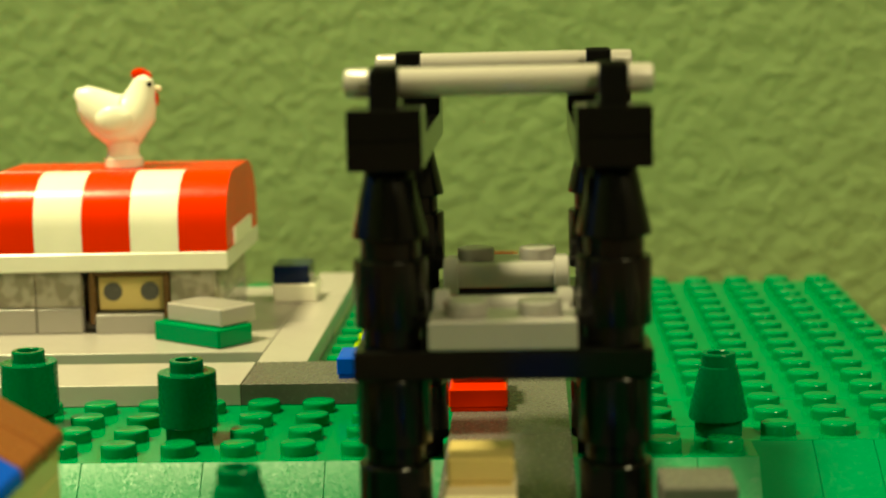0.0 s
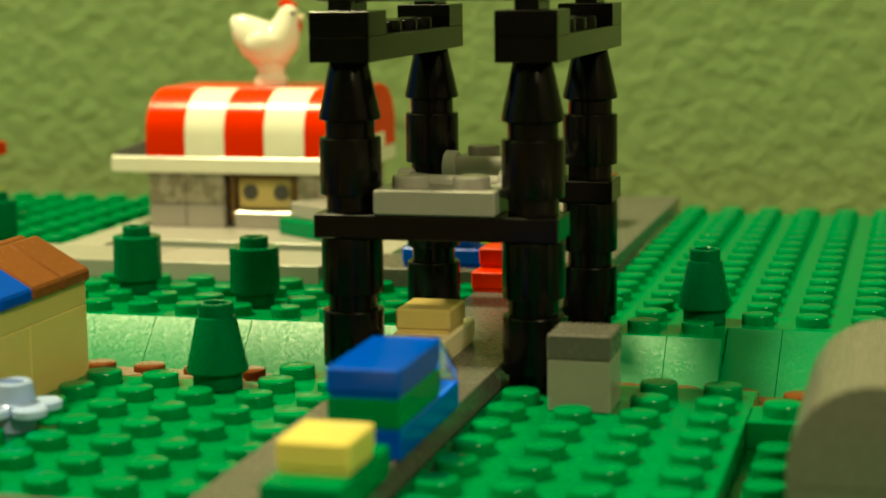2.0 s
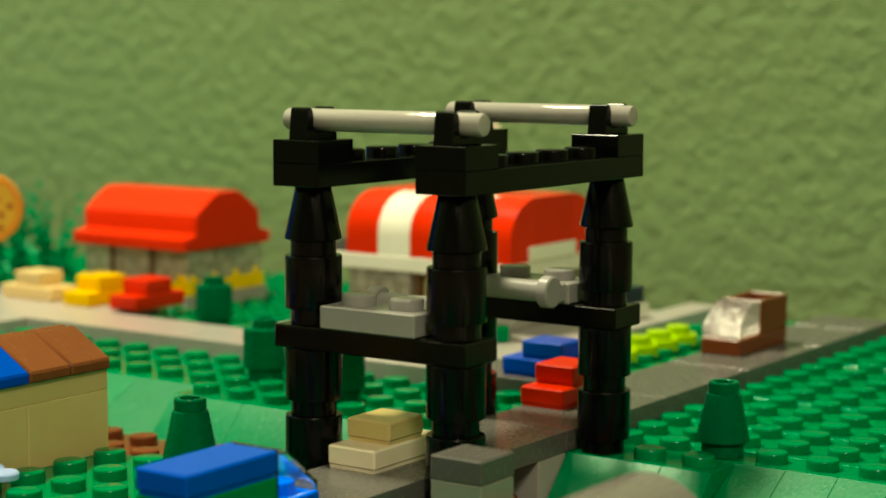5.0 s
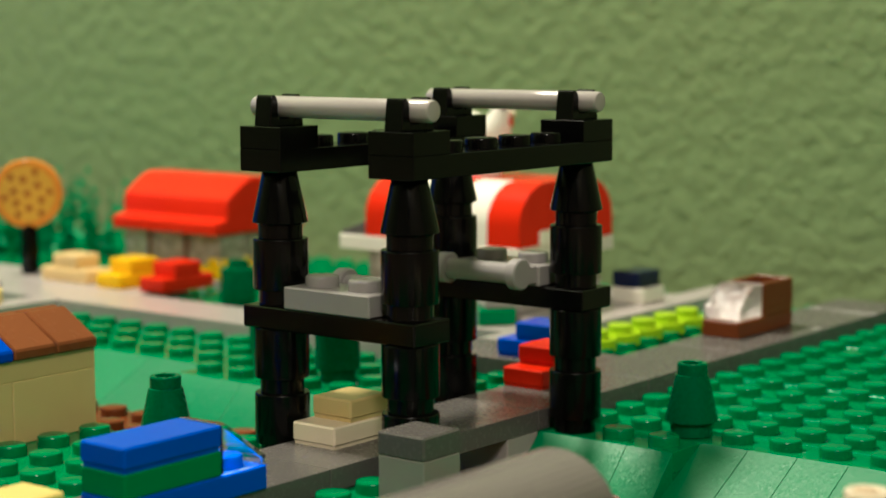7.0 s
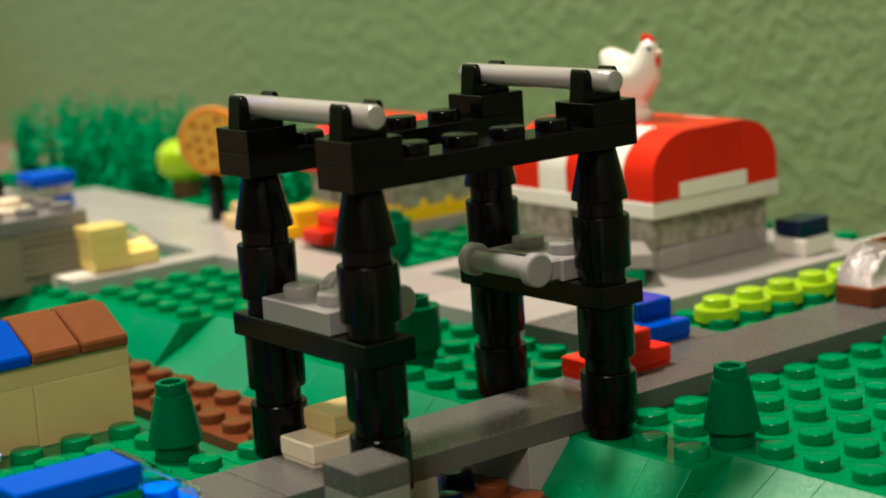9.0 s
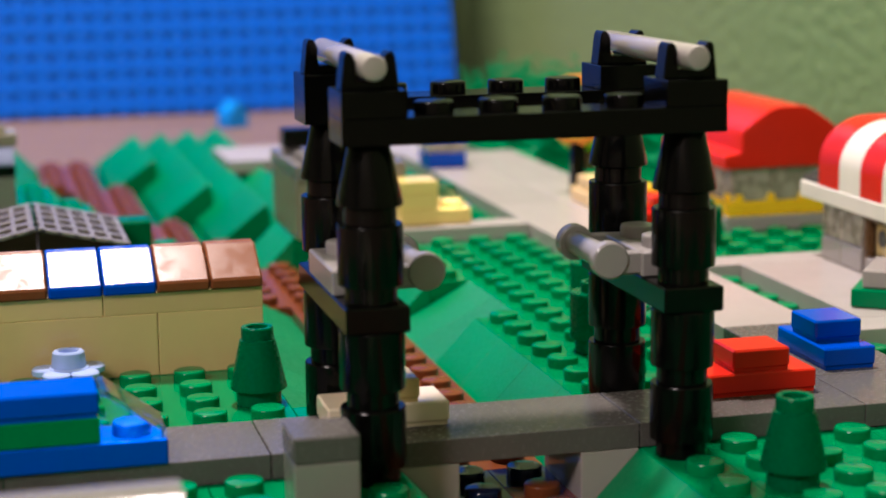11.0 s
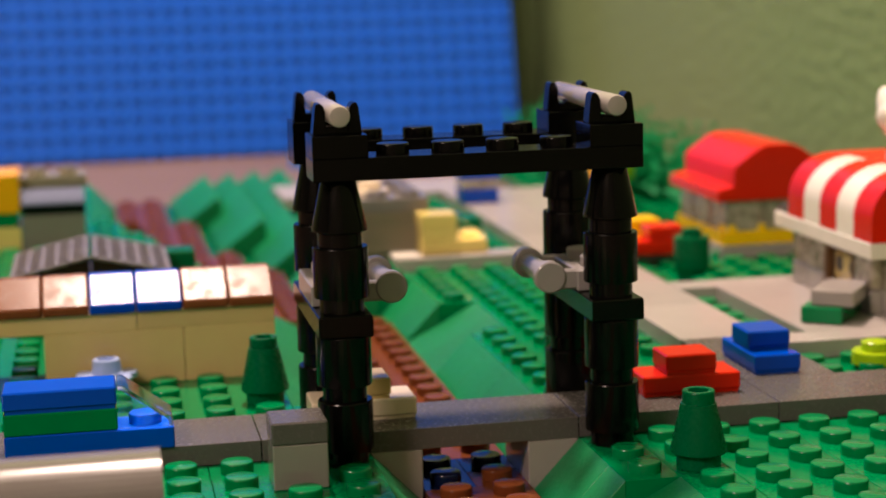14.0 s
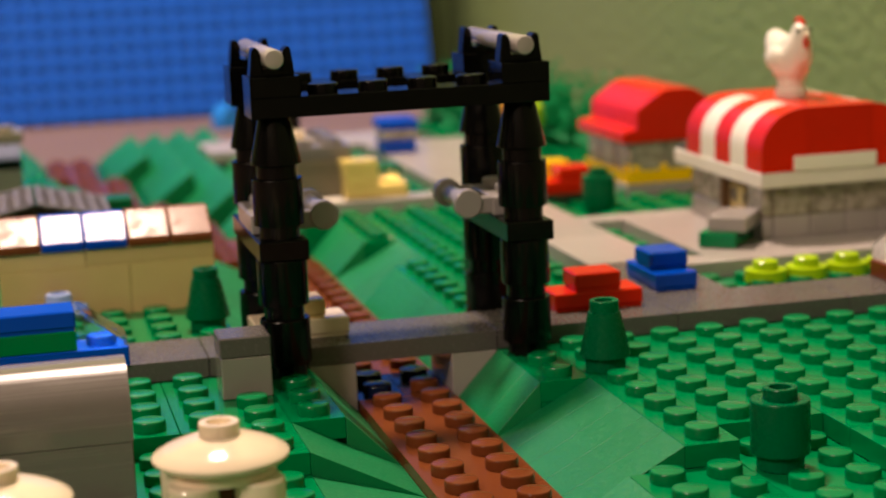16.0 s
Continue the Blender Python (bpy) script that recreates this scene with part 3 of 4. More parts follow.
van = thing("toy_van", (14.42, 1.9, P), "brown toy van with a clear sloped windscreen", "van")
part("chassis", box(B(), 0, 0, 0, 2.7, 1, 0.4, 0.025), BROWN, van)
bm = box(B(), 1.2, 0, 0.4, 2.7, 1, 0.62, 0.02)
for x0, y0, x1, y1 in ((1.2, 0, 1.32, 1), (2.58, 0, 2.7, 1), (1.32, 0, 2.58, 0.12), (1.32, 0.88, 2.58, 1)):
    box(bm, x0, y0, 0.6, x1, y1, 1.2, 0.015)
part("cargo_box", bm, BROWN, van, "open-topped brown cargo box")
ws = part("windscreen", prism(B(), [(0.03, 0.41), (1.18, 0.41), (1.18, 1.2), (0.72, 1.2), (0.03, 0.72)], 0.02, 0.98, "y", 0.03), FROST, van, "scratched clear windscreen")
ws.visible_shadow = False

# ---- barn with a tiled roof ----
barn = thing("barn", (0, 8, 0), "tan toy barn with a brown and blue sloped roof", "barn")
for x0, x1 in ((-2, 0), (-5, -2)):
    part("brick", box(B(), x0 + 0.006, 0.01, 0, x1 - 0.006, 1.99, 1.2, 0.015), TAN, barn)
for x0, x1 in ((-3, 0), (-7, -3), (-10, -7)):
    part("wall_plate", box(B(), x0 + 0.006, 0.01, 1.2, x1 - 0.006, 1.99, 1.6, 0.015), TAN, barn)
part("brick", box(B(), -10, 0.01, 0, -7, 1.99, 1.2, 0.015), TAN, barn)
ROOFS = {}
for k in range(10):
    mat = ROOF_BLUE if k in (2, 3, 6) else ROOF_BROWN
    for back in (0, 1):
        key = (mat.name, back)
        if key not in ROOFS:
            prof = [(-0.08, 0.0), (0.98, 0.0), (0.98, 0.68), (0.86, 0.74), (-0.08, 0.2)]
            if back:
                prof = [(2 - y, z) for y, z in prof]
            ROOFS[key] = mesh_of("roof_tile", prism(B(), prof, 0.012, 0.988, "x", 0.035), mat)
        part("roof_tile", ROOFS[key], mat, barn, "blue sloped roof tile" if mat is ROOF_BLUE else "brown sloped roof tile", loc=(-1 - k, 0, 1.6))

# ---- round-roofed grey hall ----
hall = thing("round_hall", (-7.0, -6.0, -P), "dark grey toy hall with a rounded roof", "hall")
part("wall", box(B(), 0.01, 0.01, 0, 3.99, 1.99, 1.195, 0.02), HALL_GREY, hall)
prof = [(0.0, 1.2)] + [(1.0 - math.cos(radians(a)), 1.4 + 0.99 * math.sin(radians(a))) for a in range(0, 181, 5)] + [(2.0, 1.2)]
part("roof", prism(B(), prof, 0, 4.0, "x", 0), HALL_GREY, hall)

# ---- cream tanks ----
for tx, ty in ((-1.95, -9.05), (-5.1, -10.2)):
    tank = thing("storage_tank", (tx, ty, -P), "cream toy storage tank with a dish lid", "tank", "storage tanks")
    tank.scale = (1, 1, 0.95)
    for k in range(4):
        a = radians(45 + 90 * k)
        part("body_panel", lathe(B(), [(0.34, 0), (0.37, 0.03), (0.37, 1.5), (0.34, 1.55)], 0.68 * math.cos(a), 0.68 * math.sin(a), 28), CREAM, tank)
    part("core", box(B(), -0.45, -0.45, 0, 0.45, 0.45, 1.5, 0.02), BROWN, tank, "brown core between the cream panels")
    part("collar", lathe(B(), [(0.74, 1.5), (0.8, 1.52), (0.8, 1.62), (0.76, 1.68)], n=40), CREAM, tank)
    part("lid", lathe(B(), [(0.72, 1.66), (0.92, 1.72), (0.99, 1.78), (1.0, 1.83), (0.97, 1.87), (0.8, 1.97), (0.55, 2.07), (0.35, 2.13), (0.2, 2.14)], n=48), CREAM, tank)
    part("knob", hollow_stud(B(), 0, 0, 2.14), CREAM, tank)

# ---- chicken stall ----
stall = thing("chicken_stall", (14.0, 8.0, P), "toy food stall with a red and white striped roof", "stall")
for side in (0.3, 4.1):
    for y0, y1 in ((0.3, 1.3), (3.2, 4.2), (4.2, 5.2)) if side < 1 else ((0.3, 2.3), (2.3, 4.3), (4.3, 5.2)):
        part("lower_brick", box(B(), side - 0.15, y0, 0.0, side + 0.15, y1 - 0.02, 0.56, 0.03), LGREY, stall, "plain light grey lower brick")
        part("clear_brick", box(B(), side - 0.15, y0, 0.58, side + 0.15, y1 - 0.02, 1.36, 0.03), SMOKE, stall)
for x0, x1 in ((0.48, 1.5), (1.5, 2.5), (2.5, 3.4), (3.4, 3.95)):
    part("lower_brick", box(B(), x0, 0.3, 0.0, x1 - 0.02, 0.6, 0.56, 0.03), LGREY, stall, "plain light grey lower brick")
    part("clear_brick", box(B(), x0, 0.3, 0.58, x1 - 0.02, 0.6, 1.36, 0.03), SMOKE, stall)
part("back_wall", box(B(), 0.5, 5.0, 0, 4.2, 5.2, 1.36, 0.02), LGREY, stall)
part("inner_floor", box(B(), 0.5, 0.65, 0.0, 4.2, 4.95, 0.12, 0.02), MGREY, stall)
part("oven", box(B(), 2.2, 1.0, 0.12, 3.8, 4.6, 1.3, 0.04), LGREY, stall)
front = part("front_brick", box(B(), 0.34, 1.44, 0.46, 1.0, 2.88, 1.22, 0.04), TAN, stall, "tan brick with two round holes")
for y in (1.75, 2.55):
    part("hole", lathe(B(), [(0.2, 0.08), (0.2, 0.11), (0.14, 0.11), (0.13, 0.09)], 0, 0, 20, "x"), DGREY, front, "dark round hole", loc=(0.24, y, 0.88))
for y in (1.3, 2.9):
    part("window_post", box(B(), 0.14, y, 0.2, 0.34, y + 0.13, 1.36, 0.02), UMBER, stall, "dark brown window post")
part("window_head", box(B(), 0.14, 1.43, 1.24, 0.34, 2.9, 1.36, 0.02), UMBER, stall, "dark brown window head")
part("window_sill", box(B(), 0.1, 1.43, 0.0, 0.6, 2.9, 0.42, 0.02), LGREY, stall, "light grey brick under the window")
part("eave", box(B(), 0.0, 0, 1.36, 4.4, 6.1, 1.76, 0.03), WHITE, stall)
part("roof_plate", prism(B(), [(5.155, 1.762), (6.05, 1.762), (6.05, 1.86), (5.155, 2.16)], 0.05, 4.3, "x", 0.02), DGREY, stall, "dark grey sloped plate at the roof end")
curve = [(0.02, 1.762), (0.02, 2.3)] + [(1.25 - 1.23 * math.cos(radians(a)), 2.3 + 1.08 * math.sin(radians(a))) for a in range(9, 91, 9)] + [(1.25, 1.762)]
for k in range(5):
    color, word = (RED, "red") if k % 2 == 0 else (WHITE, "white")
    y0, y1 = k * 1.03 + 0.004, k * 1.03 + 1.026
    part("roof_stripe", prism(B(), curve, y0, y1, "y", 0), color, stall, word + " curved roof stripe")
    part("roof_stripe", prism(B(), [(4.35 - x, z) for x, z in curve], y0, y1, "y", 0), color, stall, word + " curved roof stripe")
for y0, y1 in ((0.004, 2.056), (2.064, 4.116), (4.124, 5.146)):
    part("roof_ridge", box(B(), 1.256, y0, 1.762, 3.094, y1, 3.385, 0.012), RED, stall, "flat red roof ridge")
part("side_plate", box(B(), 0.9, -0.05, 1.765, 3.2, 0.3, 2.15, 0.02), WHITE, stall, "white plate set into the roof end")


def blob(bm, c, r, seg=20, rings=12):
    """A rounded lump with its centre and three radii."""
    res = bmesh.ops.create_uvsphere(bm, u_segments=seg, v_segments=rings, radius=1)
    for v in res["verts"]:
        v.co = Vector((c[0] + v.co.x * r[0], c[1] + v.co.y * r[1], c[2] + v.co.z * r[2]))
    return res["verts"]


def hen_mesh():
    """A small moulded hen: base, body, raised tail, neck and head; comb and wattle in red."""
    bm = lathe(B(), [(0.42, 0), (0.44, 0.03), (0.44, 0.2), (0.37, 0.25), (0.35, 0.36), (0.4, 0.55)], 0, 0, 24)
    spine = [(1.03, 1.50, 0.08), (0.98, 1.52, 0.2), (0.86, 1.50, 0.31), (0.66, 1.36, 0.42), (0.40, 1.16, 0.52), (0.12, 1.02, 0.58), (-0.15, 1.02, 0.58),
             (-0.34, 1.24, 0.49), (-0.44, 1.50, 0.37), (-0.50, 1.72, 0.29), (-0.52, 1.88, 0.23), (-0.52, 1.98, 0.08)]
    rings = []
    for k, (y, z, r) in enumerate(spine):
        a, b = spine[max(k - 1, 0)], spine[min(k + 1, len(spine) - 1)]
        along = Vector((0, b[0] - a[0], b[1] - a[1])).normalized()
        up = Vector((1, 0, 0)).cross(along)
        rings.append([bm.verts.new(Vector((0.86 * r * math.cos(t), y, z)) + up * (r * math.sin(t))) for t in (2 * math.pi * q / 18 for q in range(18))])
    for a, b in zip(rings, rings[1:]):
        for q in range(18):
            bm.faces.new((a[q], a[(q + 1) % 18], b[(q + 1) % 18], b[q]))
    bm.faces.new(rings[0][::-1])
    bm.faces.new(rings[-1])
    blob(bm, (0, 0.03, 0.9), (0.53, 0.6, 0.5))
    for sx in (-1, 1):
        blob(bm, (sx * 0.44, 0.14, 1.05), (0.16, 0.42, 0.3))
    lathe(bm, [(0.02, 0), (0.08, 0.12), (0.08, 0.14)], 0, 0, 8)
    n = len(bm.faces)
    blob(bm, (0, -0.44, 2.0), (0.07, 0.2, 0.13), 10, 6)
    blob(bm, (0, -0.6, 1.95), (0.07, 0.12, 0.11), 10, 6)
    blob(bm, (0, -0.76, 1.46), (0.1, 0.09, 0.17), 10, 6)
    bm.faces.ensure_lookup_table()
    for f in bm.faces[n:]:
        f.material_index = 1
    n = len(bm.faces)
    blob(bm, (0, -0.8, 1.68), (0.08, 0.13, 0.07), 10, 6)
    bm.faces.ensure_lookup_table()
    for f in bm.faces[n:]:
        f.material_index = 2
    n = len(bm.faces)
    for sx in (-1, 1):
        blob(bm, (sx * 0.2, -0.66, 1.78), (0.05, 0.06, 0.06), 8, 6)
    bm.faces.ensure_lookup_table()
    for f in bm.faces[n:]:
        f.material_index = 3
    me = mesh_of("hen_figure", bm, WHITE)
    for m in (RED, CREAM, BLACK):
        me.materials.append(m)
    return me


solid("hen_figure", hen_mesh(), WHITE, (16.0, 10.55, 3.785), "white toy hen figure with a red comb on the stall roof", "toy hen", rz=8).scale = (0.97, 0.97, 1.02)

# ---- things on the plaza ----
bench = thing("market_table", (12.25, 7.95, P), "small green toy table with a pale grey top", "table", rz=-37)
part("stand", box(B(), 0, 0, 0, 0.97, 1.95, 0.4, 0.03), GREEN, bench)
part("top", box(B(), 0.2, 0.12, 0.4, 1.2, 1.75, 0.78, 0.03), LGREY, bench)
crate = thing("crate", (17.7, 6.6, P), "white toy crate with a dark blue lid", "crate")
part("crate_body", box(B(), 0, 0, 0, 1.1, 1.0, 0.42, 0.03), WHITE, crate)
part("lid", box(B(), 0.02, 0.15, 0.42, 1.1, 1.0, 0.86, 0.03), NAVY, crate)

# ---- red-roofed house ----
house = thing("red_house", (14.2, 19.1, 0), "toy house with a red curved roof and yellow base", "house")
part("base_plate", box(B(), 0.1, 0.05, 0.0, 3.7, 4.45, 0.4, 0.02), LGREY, house)
bm = box(B(), 0.18, 0.1, 0.4, 3.62, 4.4, 0.8, 0.02)
for i in range(4):
    stud(bm, 0.5 + 0.93 * i, 0.42, 0.8)
part("yellow_course", bm, YELLOW, house)
for x0, x1 in ((0.3, 1.4), (1.4, 2.5), (2.5, 3.55)):
    part("clear_brick", box(B(), x0, 0.15, 0.8, x1 - 0.02, 0.5, 1.72, 0.03), SMOKE, house)
for y0, y1 in ((0.5, 1.5), (1.5, 1.7), (1.7, 3.1), (3.1, 3.3), (3.3, 4.3)):
    part("front_brick", box(B(), 0.3, y0, 0.4, 0.65, y1 - 0.02, 1.72, 0.03), SMOKE if y1 - y0 > 0.6 else UMBER, house)
part("inner_wall", box(B(), 1.5, 0.7, 0.8, 3.5, 4.2, 1.71, 0.02), TAN, house)
prof = [(0, 1.72), (0, 2.06), (0.5, 2.17), (0.5, 2.72), (0.85, 2.98), (1.28, 3.27), (1.52, 3.36), (2.28, 3.36), (2.52, 3.27), (2.95, 2.98), (3.3, 2.72), (3.3, 2.17), (3.8, 2.06), (3.8, 1.72)]
part("roof", prism(B(), prof, 0, 4.5, "y", 0.03), RED, house)

# ---- pizza sign, lime tree, leafy hedge ----
sign = thing("pizza_sign", (12.0, 24.85, P), "round pizza sign on a black post", "sign")
part("post", box(B(), -0.2, -0.2, 0, 0.2, 0.2, 1.5, 0.03), BLACK, sign)
disc = part("disc", lathe(B(), [(1.0, -0.16), (1.04, -0.12), (1.04, 0.1), (1.0, 0.14)], 0, 0, 40, "x"), CRUST, sign, "orange pizza crust disc", loc=(0, 0, 2.44), rz=42)
part("cheese", lathe(B(), [(0.86, -0.18), (0.86, -0.155)], 0, 0, 36, "x"), CHEESE, disc, "pale yellow cheese face")
for k, (r, a) in enumerate(((0, 0), (0.42, 10), (0.45, 75), (0.4, 140), (0.46, 205), (0.43, 265), (0.44, 320), (0.7, 45), (0.7, 110), (0.68, 175), (0.7, 235), (0.69, 295), (0.7, 350))):
    part("topping", lathe(B(), [(0.1, -0.2), (0.1, -0.18)], 0, r * math.cos(radians(a)), 12, "x"), TOPPING, disc, loc=(0, 0, r * math.sin(radians(a))))
lime = thing("lime_tree", (14.3, 30.8, 0), "lime green ball tree with a dark brown trunk", "tree")
part("trunk", lathe(B(), [(0.5, 0.2), (0.5, 0.8), (0.35, 0.95)], n=20), UMBER, lime)
part("crown", lathe(B(), [(0.3, 0.82), (0.62, 0.9), (0.86, 1.15), (0.93, 1.5), (0.86, 1.85), (0.62, 2.1), (0.3, 2.2), (0.1, 2.22)], n=32), LIME, lime)
part("foot", lathe(B(), [(0.8, 0.0), (0.8, 0.2), (0.5, 0.3)], 0, -0.6, 20), GREEN, lime, "bright green round foot plate")


def leaf_plant(seed):
    """A moulded leaf cluster: upright stems with small pointed leaflets."""
    rnd = random.Random(seed)
    bm = B()
    for k in range(7):
        a, lean = rnd.uniform(0, 6.28), rnd.uniform(0.02, 0.22)
        h = rnd.uniform(1.3, 3.0)
        dx, dy = math.cos(a), math.sin(a)
        p0 = Vector((0.5 * dx * rnd.random(), 0.5 * dy * rnd.random(), 0))
        for q in range(7):
            f = q / 6
            c = p0 + Vector((dx * lean * h * f, dy * lean * h * f, h * f))
            w = 0.42 * (1.1 - f)
            b = rnd.uniform(0, 6.28)
            u = Vector((math.cos(b), math.sin(b), 0.5))
            side = Vector((-math.sin(b), math.cos(b), 0)) * (w * 0.6 + 0.05)
            tip = c + u * (w + 0.2)
            v = [bm.verts.new(c - side), bm.verts.new(tip), bm.verts.new(c + side), bm.verts.new(c + Vector((0, 0, 0.2)) + u * 0.1)]
            bm.faces.new((v[0], v[1], v[3]))
            bm.faces.new((v[1], v[2], v[3]))
            bm.faces.new((v[2], v[0], v[3]))
            bm.faces.new((v[0], v[2], v[1]))
        lathe(bm, [(0.06, 0.0), (0.05, h * 0.5), (0.02, h)], p0.x, p0.y, 6)
    return mesh_of("leaf_plant", bm, LEAF, smooth=False)


LEAVES = [leaf_plant(k) for k in range(4)]
rnd = random.Random(7)
for k in range(34):
    px, py = 14.2 + (k % 3) * 1.4 + rnd.uniform(-0.3, 0.3), 27.5 + (k // 3) * 1.45 + rnd.uniform(-0.3, 0.3)
    if py < 33 and px < 16.2:
        continue
    solid("leaf_plant", LEAVES[k % 4], LEAF, (px, py, 0.0),
          "spiky green plastic leaf plant in a hedge by the wall", "plant", "leafy hedge", rz=rnd.uniform(0, 360))

# ---- garage and the yellow loader ----
garage = thing("garage", (3.0, 21.5, 0), "grey toy garage with slatted door and studded roof", "garage")
part("wall", box(B(), 0.03, 0.08, 0, 2.97, 4, 1.6, 0.02), OLIVE_GREY, garage)
part("roof", box(B(), 0, 0.0, 1.6, 3.0, 4.1, 2.0, 0.02), GREY2, garage)
ROOF_STUD = mesh_of("roof_stud", stud(B(), 0, 0, 0), GREY2)
for i in range(3):
    for j in range(4):
        if (i, j) not in ((0, 2), (1, 1), (1, 2)):
            part("roof_stud", ROOF_STUD, GREY2, garage, loc=(0.5 + i, 0.5 + j, 2.0))
part("vent", lathe(B(), [(0.58, 2.0), (0.6, 2.03), (0.6, 2.12), (0.36, 2.16), (0.34, 2.26), (0.36, 2.28), (0.36, 2.36), (0.33, 2.38), (0.15, 2.38)], 1.45, 1.5, 28), CREAM, garage, "cream round roof vent")
part("chimney", box(B(), 0.1, 2.4, 2.2, 1.0, 3.2, 2.7, 0.05), BLACK, garage)
part("chimney", lathe(B(), [(0.3, 2.0), (0.34, 2.75), (0.2, 2.95)], 1.5, 2.6, 16), BLACK, garage)
door = part("door", box(B(), 1.0, 0.04, 0.4, 2.97, 0.1, 1.58, 0.01), OLIVE_GREY, garage)
for k in range(6):
    part("slat", prism(B(), [(0.04, 0.42 + k * 0.2), (-0.05, 0.46 + k * 0.2), (-0.05, 0.52 + k * 0.2), (0.04, 0.56 + k * 0.2)], 1.03, 2.95, "x", 0), OLIVE_GREY, door)
loader = thing("yellow_loader", (5.6, 20.5, P), "pale yellow toy loader with a clear cab", "loader")
part("body", box(B(), 0, 0, 0, 1.95, 0.95, 0.42, 0.03), PALEYEL, loader)
part("engine", box(B(), 0, 0.02, 0.42, 1.05, 0.93, 0.85, 0.03), PALEYEL, loader)
part("roof", box(B(), -0.05, 0.0, 0.85, 1.05, 0.95, 1.2, 0.03), PALEYEL, loader)
part("seat", lathe(B(), [(0.3, 0.42), (0.3, 0.58), (0.25, 0.6)], 1.5, 0.5, 20), PALEYEL, loader)
ws = part("cab", windscreen(1.08, 1.93, 0.425, 1.15, 0.13), CLEAR, loader)
ws.visible_shadow = False
part("apron", box(B(), 4.75, 20.55, 0.0, 5.55, 21.45, 0.42, 0.02), WHITE, side_road, "white tile at the garage door")

kiosk = thing("blue_kiosk", (8.9, 31.0, P), "blue toy kiosk with a clear middle", "kiosk")
part("base", box(B(), 0.1, 0.1, 0, 1.4, 1.3, 0.5, 0.03), BLUE, kiosk)
part("window_band", box(B(), 0.1, 0.1, 0.5, 1.4, 1.3, 0.86, 0.03), SMOKE, kiosk)
part("roof", box(B(), 0, 0, 0.86, 1.5, 1.4, 1.28, 0.12, 3), BLUE, kiosk)
solid("green_slab", box(B(), 0, 0, 0, 1.0, 1.2, 0.75, 0.04), DGREEN, (7.4, 25.2, 0.0), "small dark green toy block behind the loader", "block")

# ---- houses behind the barn ----
hut = thing("grille_hut", (-5.95, 14.3, 0.14), "low toy hut with a grey grille roof", "hut")
part("wall", box(B(), 0.2, 0.1, -0.14, 3.8, 3.6, 1.15, 0.02), ASH, hut)
for flip in (0, 1):
    sx = (lambda x: 4.0 - x) if flip else (lambda x: x)
    # solid half in black: the shade between the grille rails is put in as colour
    half = part("roof_half", prism(B(), [(sx(x), z) for x, z in ((0, 1.15), (0, 1.24), (1.98, 1.68), (1.98, 1.15))], 0, 3.8, "y", 0.01), BLACK, hut, "solid black roof half, coloured as the shade under the grille")
    for i in range(6):
        x0 = 0.02 + i * 0.36
        za, zb = 1.24 + 0.222 * x0, 1.24 + 0.222 * (x0 + 0.11)
        part("grille_rail", prism(B(), [(sx(x0), za), (sx(x0), za + 0.08), (sx(x0 + 0.11), zb + 0.08), (sx(x0 + 0.11), zb)], 0, 3.8, "y", 0.008), ASH, half)
    for j in range(5):
        y0 = j * 0.88
        part("grille_rail", prism(B(), [(sx(0), 1.24), (sx(0), 1.316), (sx(1.97), 1.753), (sx(1.97), 1.68)], y0, y0 + 0.28, "y", 0.008), ASH, half)
solid("low_hedge", box(B(), 0, 0, 0, 0.82, 0.9, 1.4, 0.06), DGREEN, (-2.0, 17.6, 0), "dark green toy block standing as a hedge", "hedge")
depot = thing("dark_depot", (-6.1, 28.0, 0), "dark grey toy depot with a black band and studs", "depot")
part("wall", box(B(), 0, 0, 0, 2.0, 2.2, 1.17, 0.02), ASH, depot)
part("band", box(B(), -0.02, -0.02, 1.17, 2.02, 2.2, 1.48, 0.02), BLACK, depot)
part("slope_roof", prism(B(), [(-0.02, 1.48), (-0.02, 1.56), (0.6, 1.98), (2.2, 1.98), (2.2, 1.48)], 0, 2.0, "x", 0.02), SLATE, depot, "slate blue sloped roof")
bm = box(B(), 0.0, 0.62, 1.98, 2.1, 2.2, 2.36, 0.02)
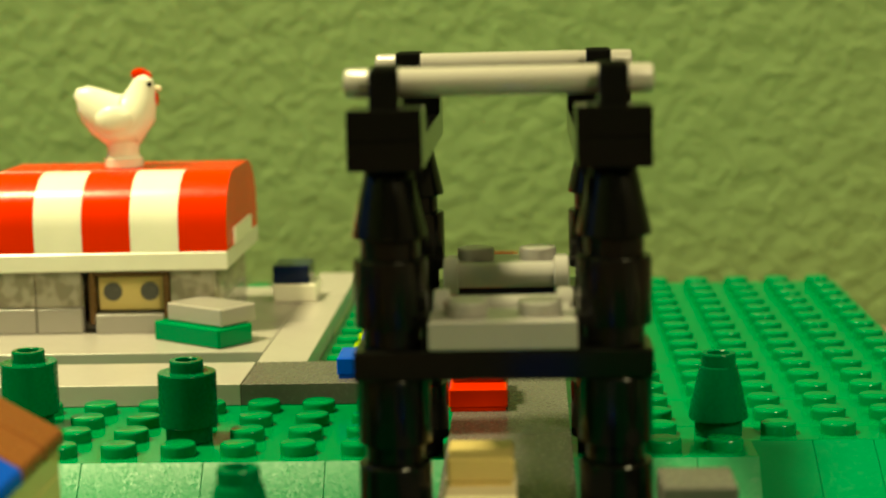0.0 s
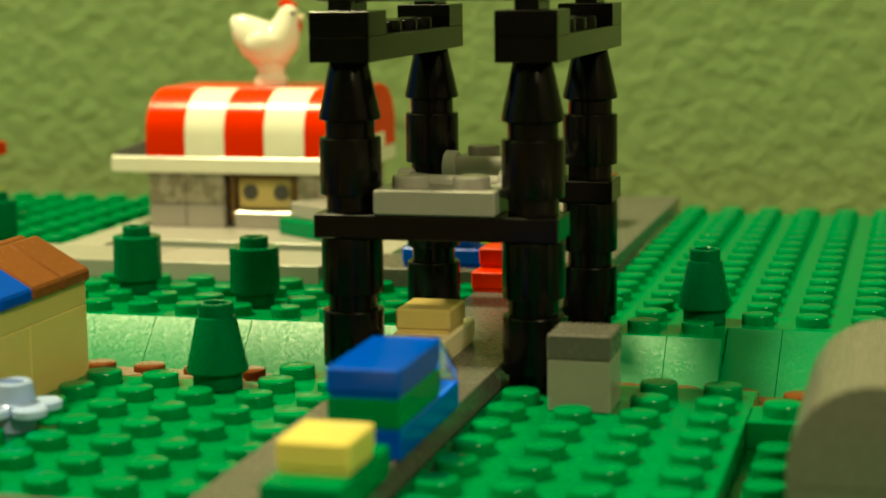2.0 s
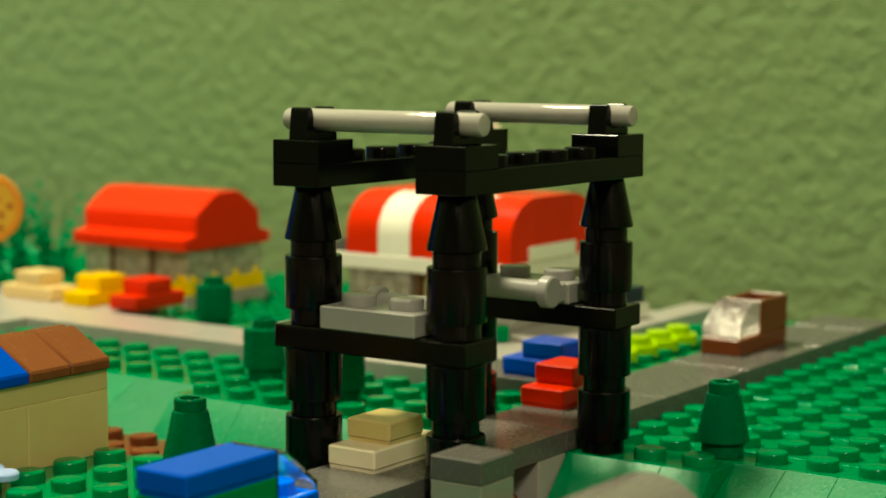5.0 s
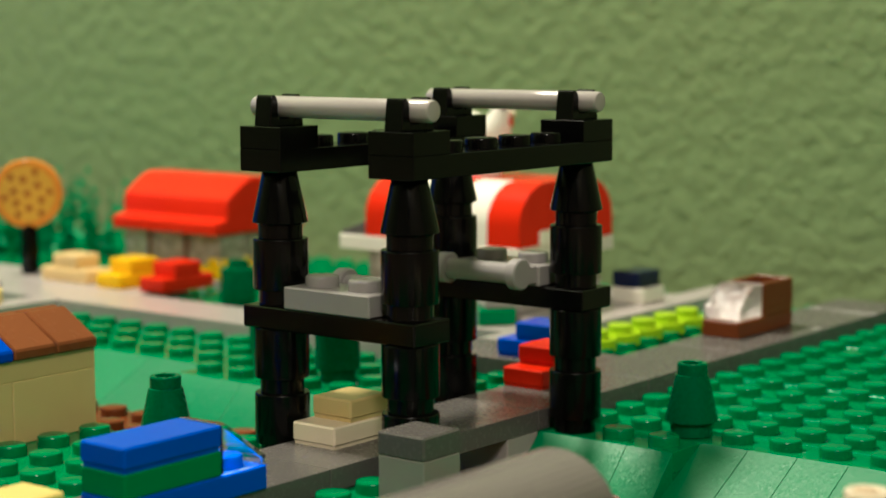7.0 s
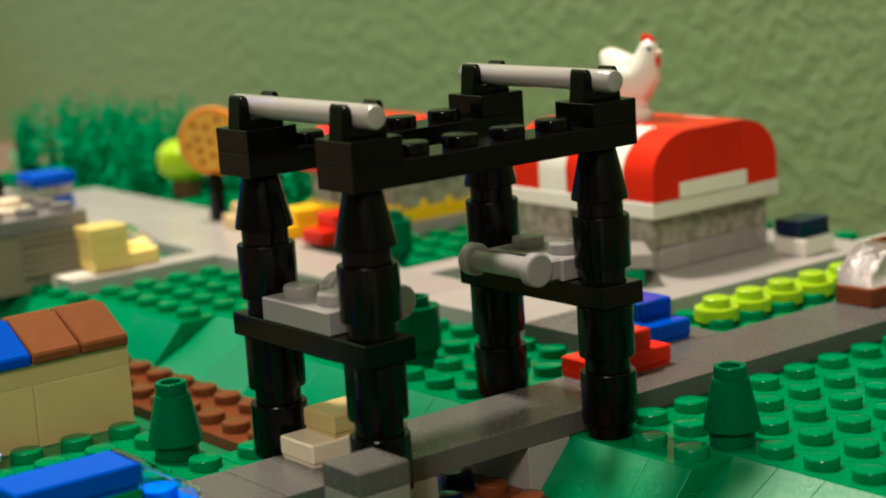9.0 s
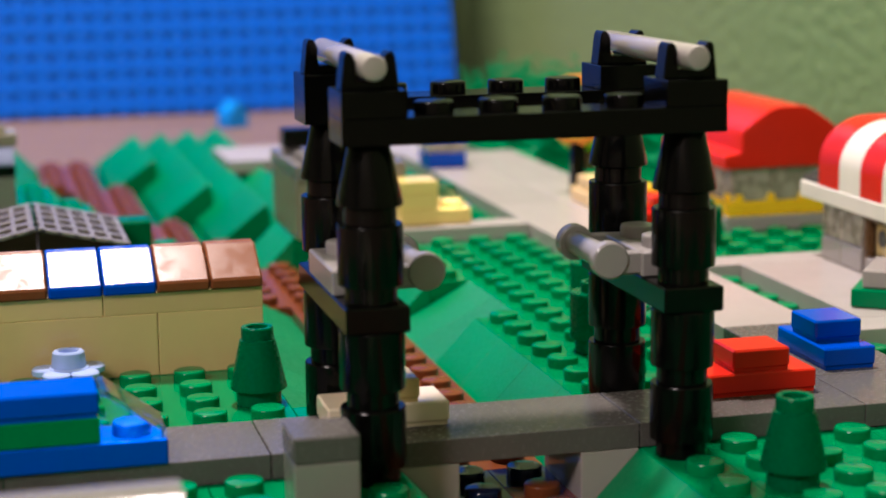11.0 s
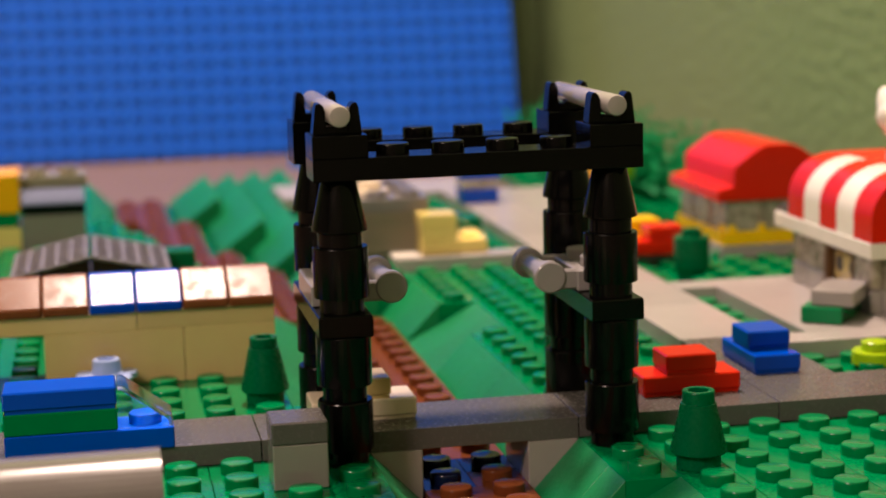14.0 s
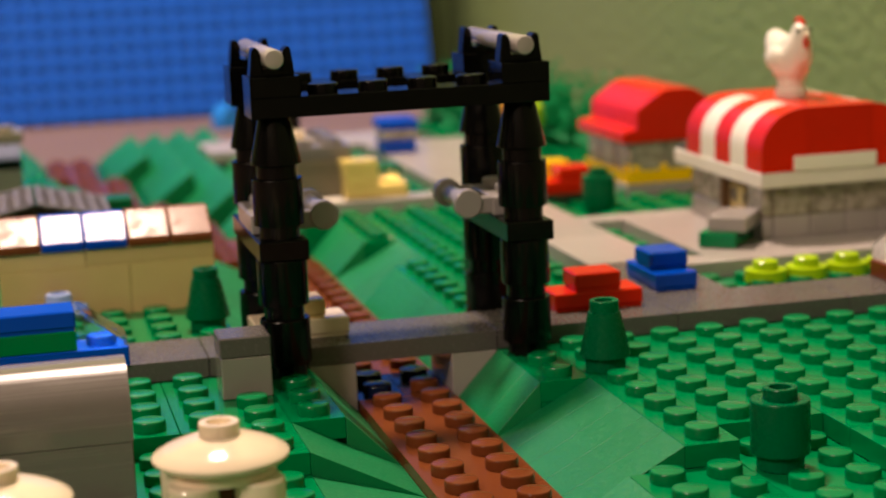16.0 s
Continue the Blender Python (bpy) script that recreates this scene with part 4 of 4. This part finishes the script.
for x in (0.5, 1.5):
    stud(bm, x, 1.1, 2.36)
part("top_plate", bm, OLIVE_GREY, depot)
shed = thing("orange_shed", (-8.75, 28.1, 0), "toy shed with an orange roof and yellow base", "shed")
part("base", box(B(), 0, 0, 0, 2.6, 2.4, 0.8, 0.02), PALEYEL, shed)
part("wall", box(B(), 0.1, 0.1, 0.8, 2.5, 2.3, 1.25, 0.02), GREEN, shed, "green plates under the roof")
part("roof", prism(B(), [(0, 1.25), (0, 1.6), (1.6, 2.5), (2.6, 2.5), (2.6, 1.25)], 0, 2.4, "y", 0.03), ORANGE, shed)

# ---- blue baseplate standing at the table's end ----
SKY_Y = 69.5
board = thing("blue_board", (0.8, SKY_Y, TABLE_Z), "large blue studded baseplate leaning upright as a backdrop", "board")
board.matrix_basis = pose(0.8 * S, SKY_Y * S, (TABLE_Z + 0.15) * S, -13, 0, 0)
bm = box(B(), -28.5, 0.21, 0, 19.5, 0.6, 48, 0.02)
panel_verts, panel_faces = [], []
for i in range(48):
    for j in range(48):
        base = len(panel_verts)
        for r, y in ((0.3, 0.215), (0.3, 0.085), (0.27, 0.05)):
            panel_verts += [((-28.0 + i + r * math.cos(k * 0.6283)) * S, y * S, (0.5 + j + r * math.sin(k * 0.6283)) * S) for k in range(10)]
        for q in (0, 10):
            panel_faces += [(base + q + k, base + q + (k + 1) % 10, base + q + 10 + (k + 1) % 10, base + q + 10 + k) for k in range(10)]
        panel_faces.append(tuple(base + 20 + k for k in range(10)))
me = bpy.data.meshes.new("stud_field")
me.from_pydata(panel_verts, [], panel_faces)
me.materials.append(BOARD_BLUE)
tagged(part("stud_field", me, BOARD_BLUE, board), kind="stuff")
part("panel", bm, BOARD_BLUE, board)
wedge = B()
prism(wedge, [(-0.6, 0.0), (0.6, 0.0), (0.6, 0.75), (0.0, 1.35), (-0.6, 0.75)], -0.5, 0.5, "y", 0.04)
solid("blue_wedge", wedge, SKYBLUE, (7.1, 63.2, TABLE_Z), "bright sky blue toy brick with a pointed top on the table", "brick", rz=30)
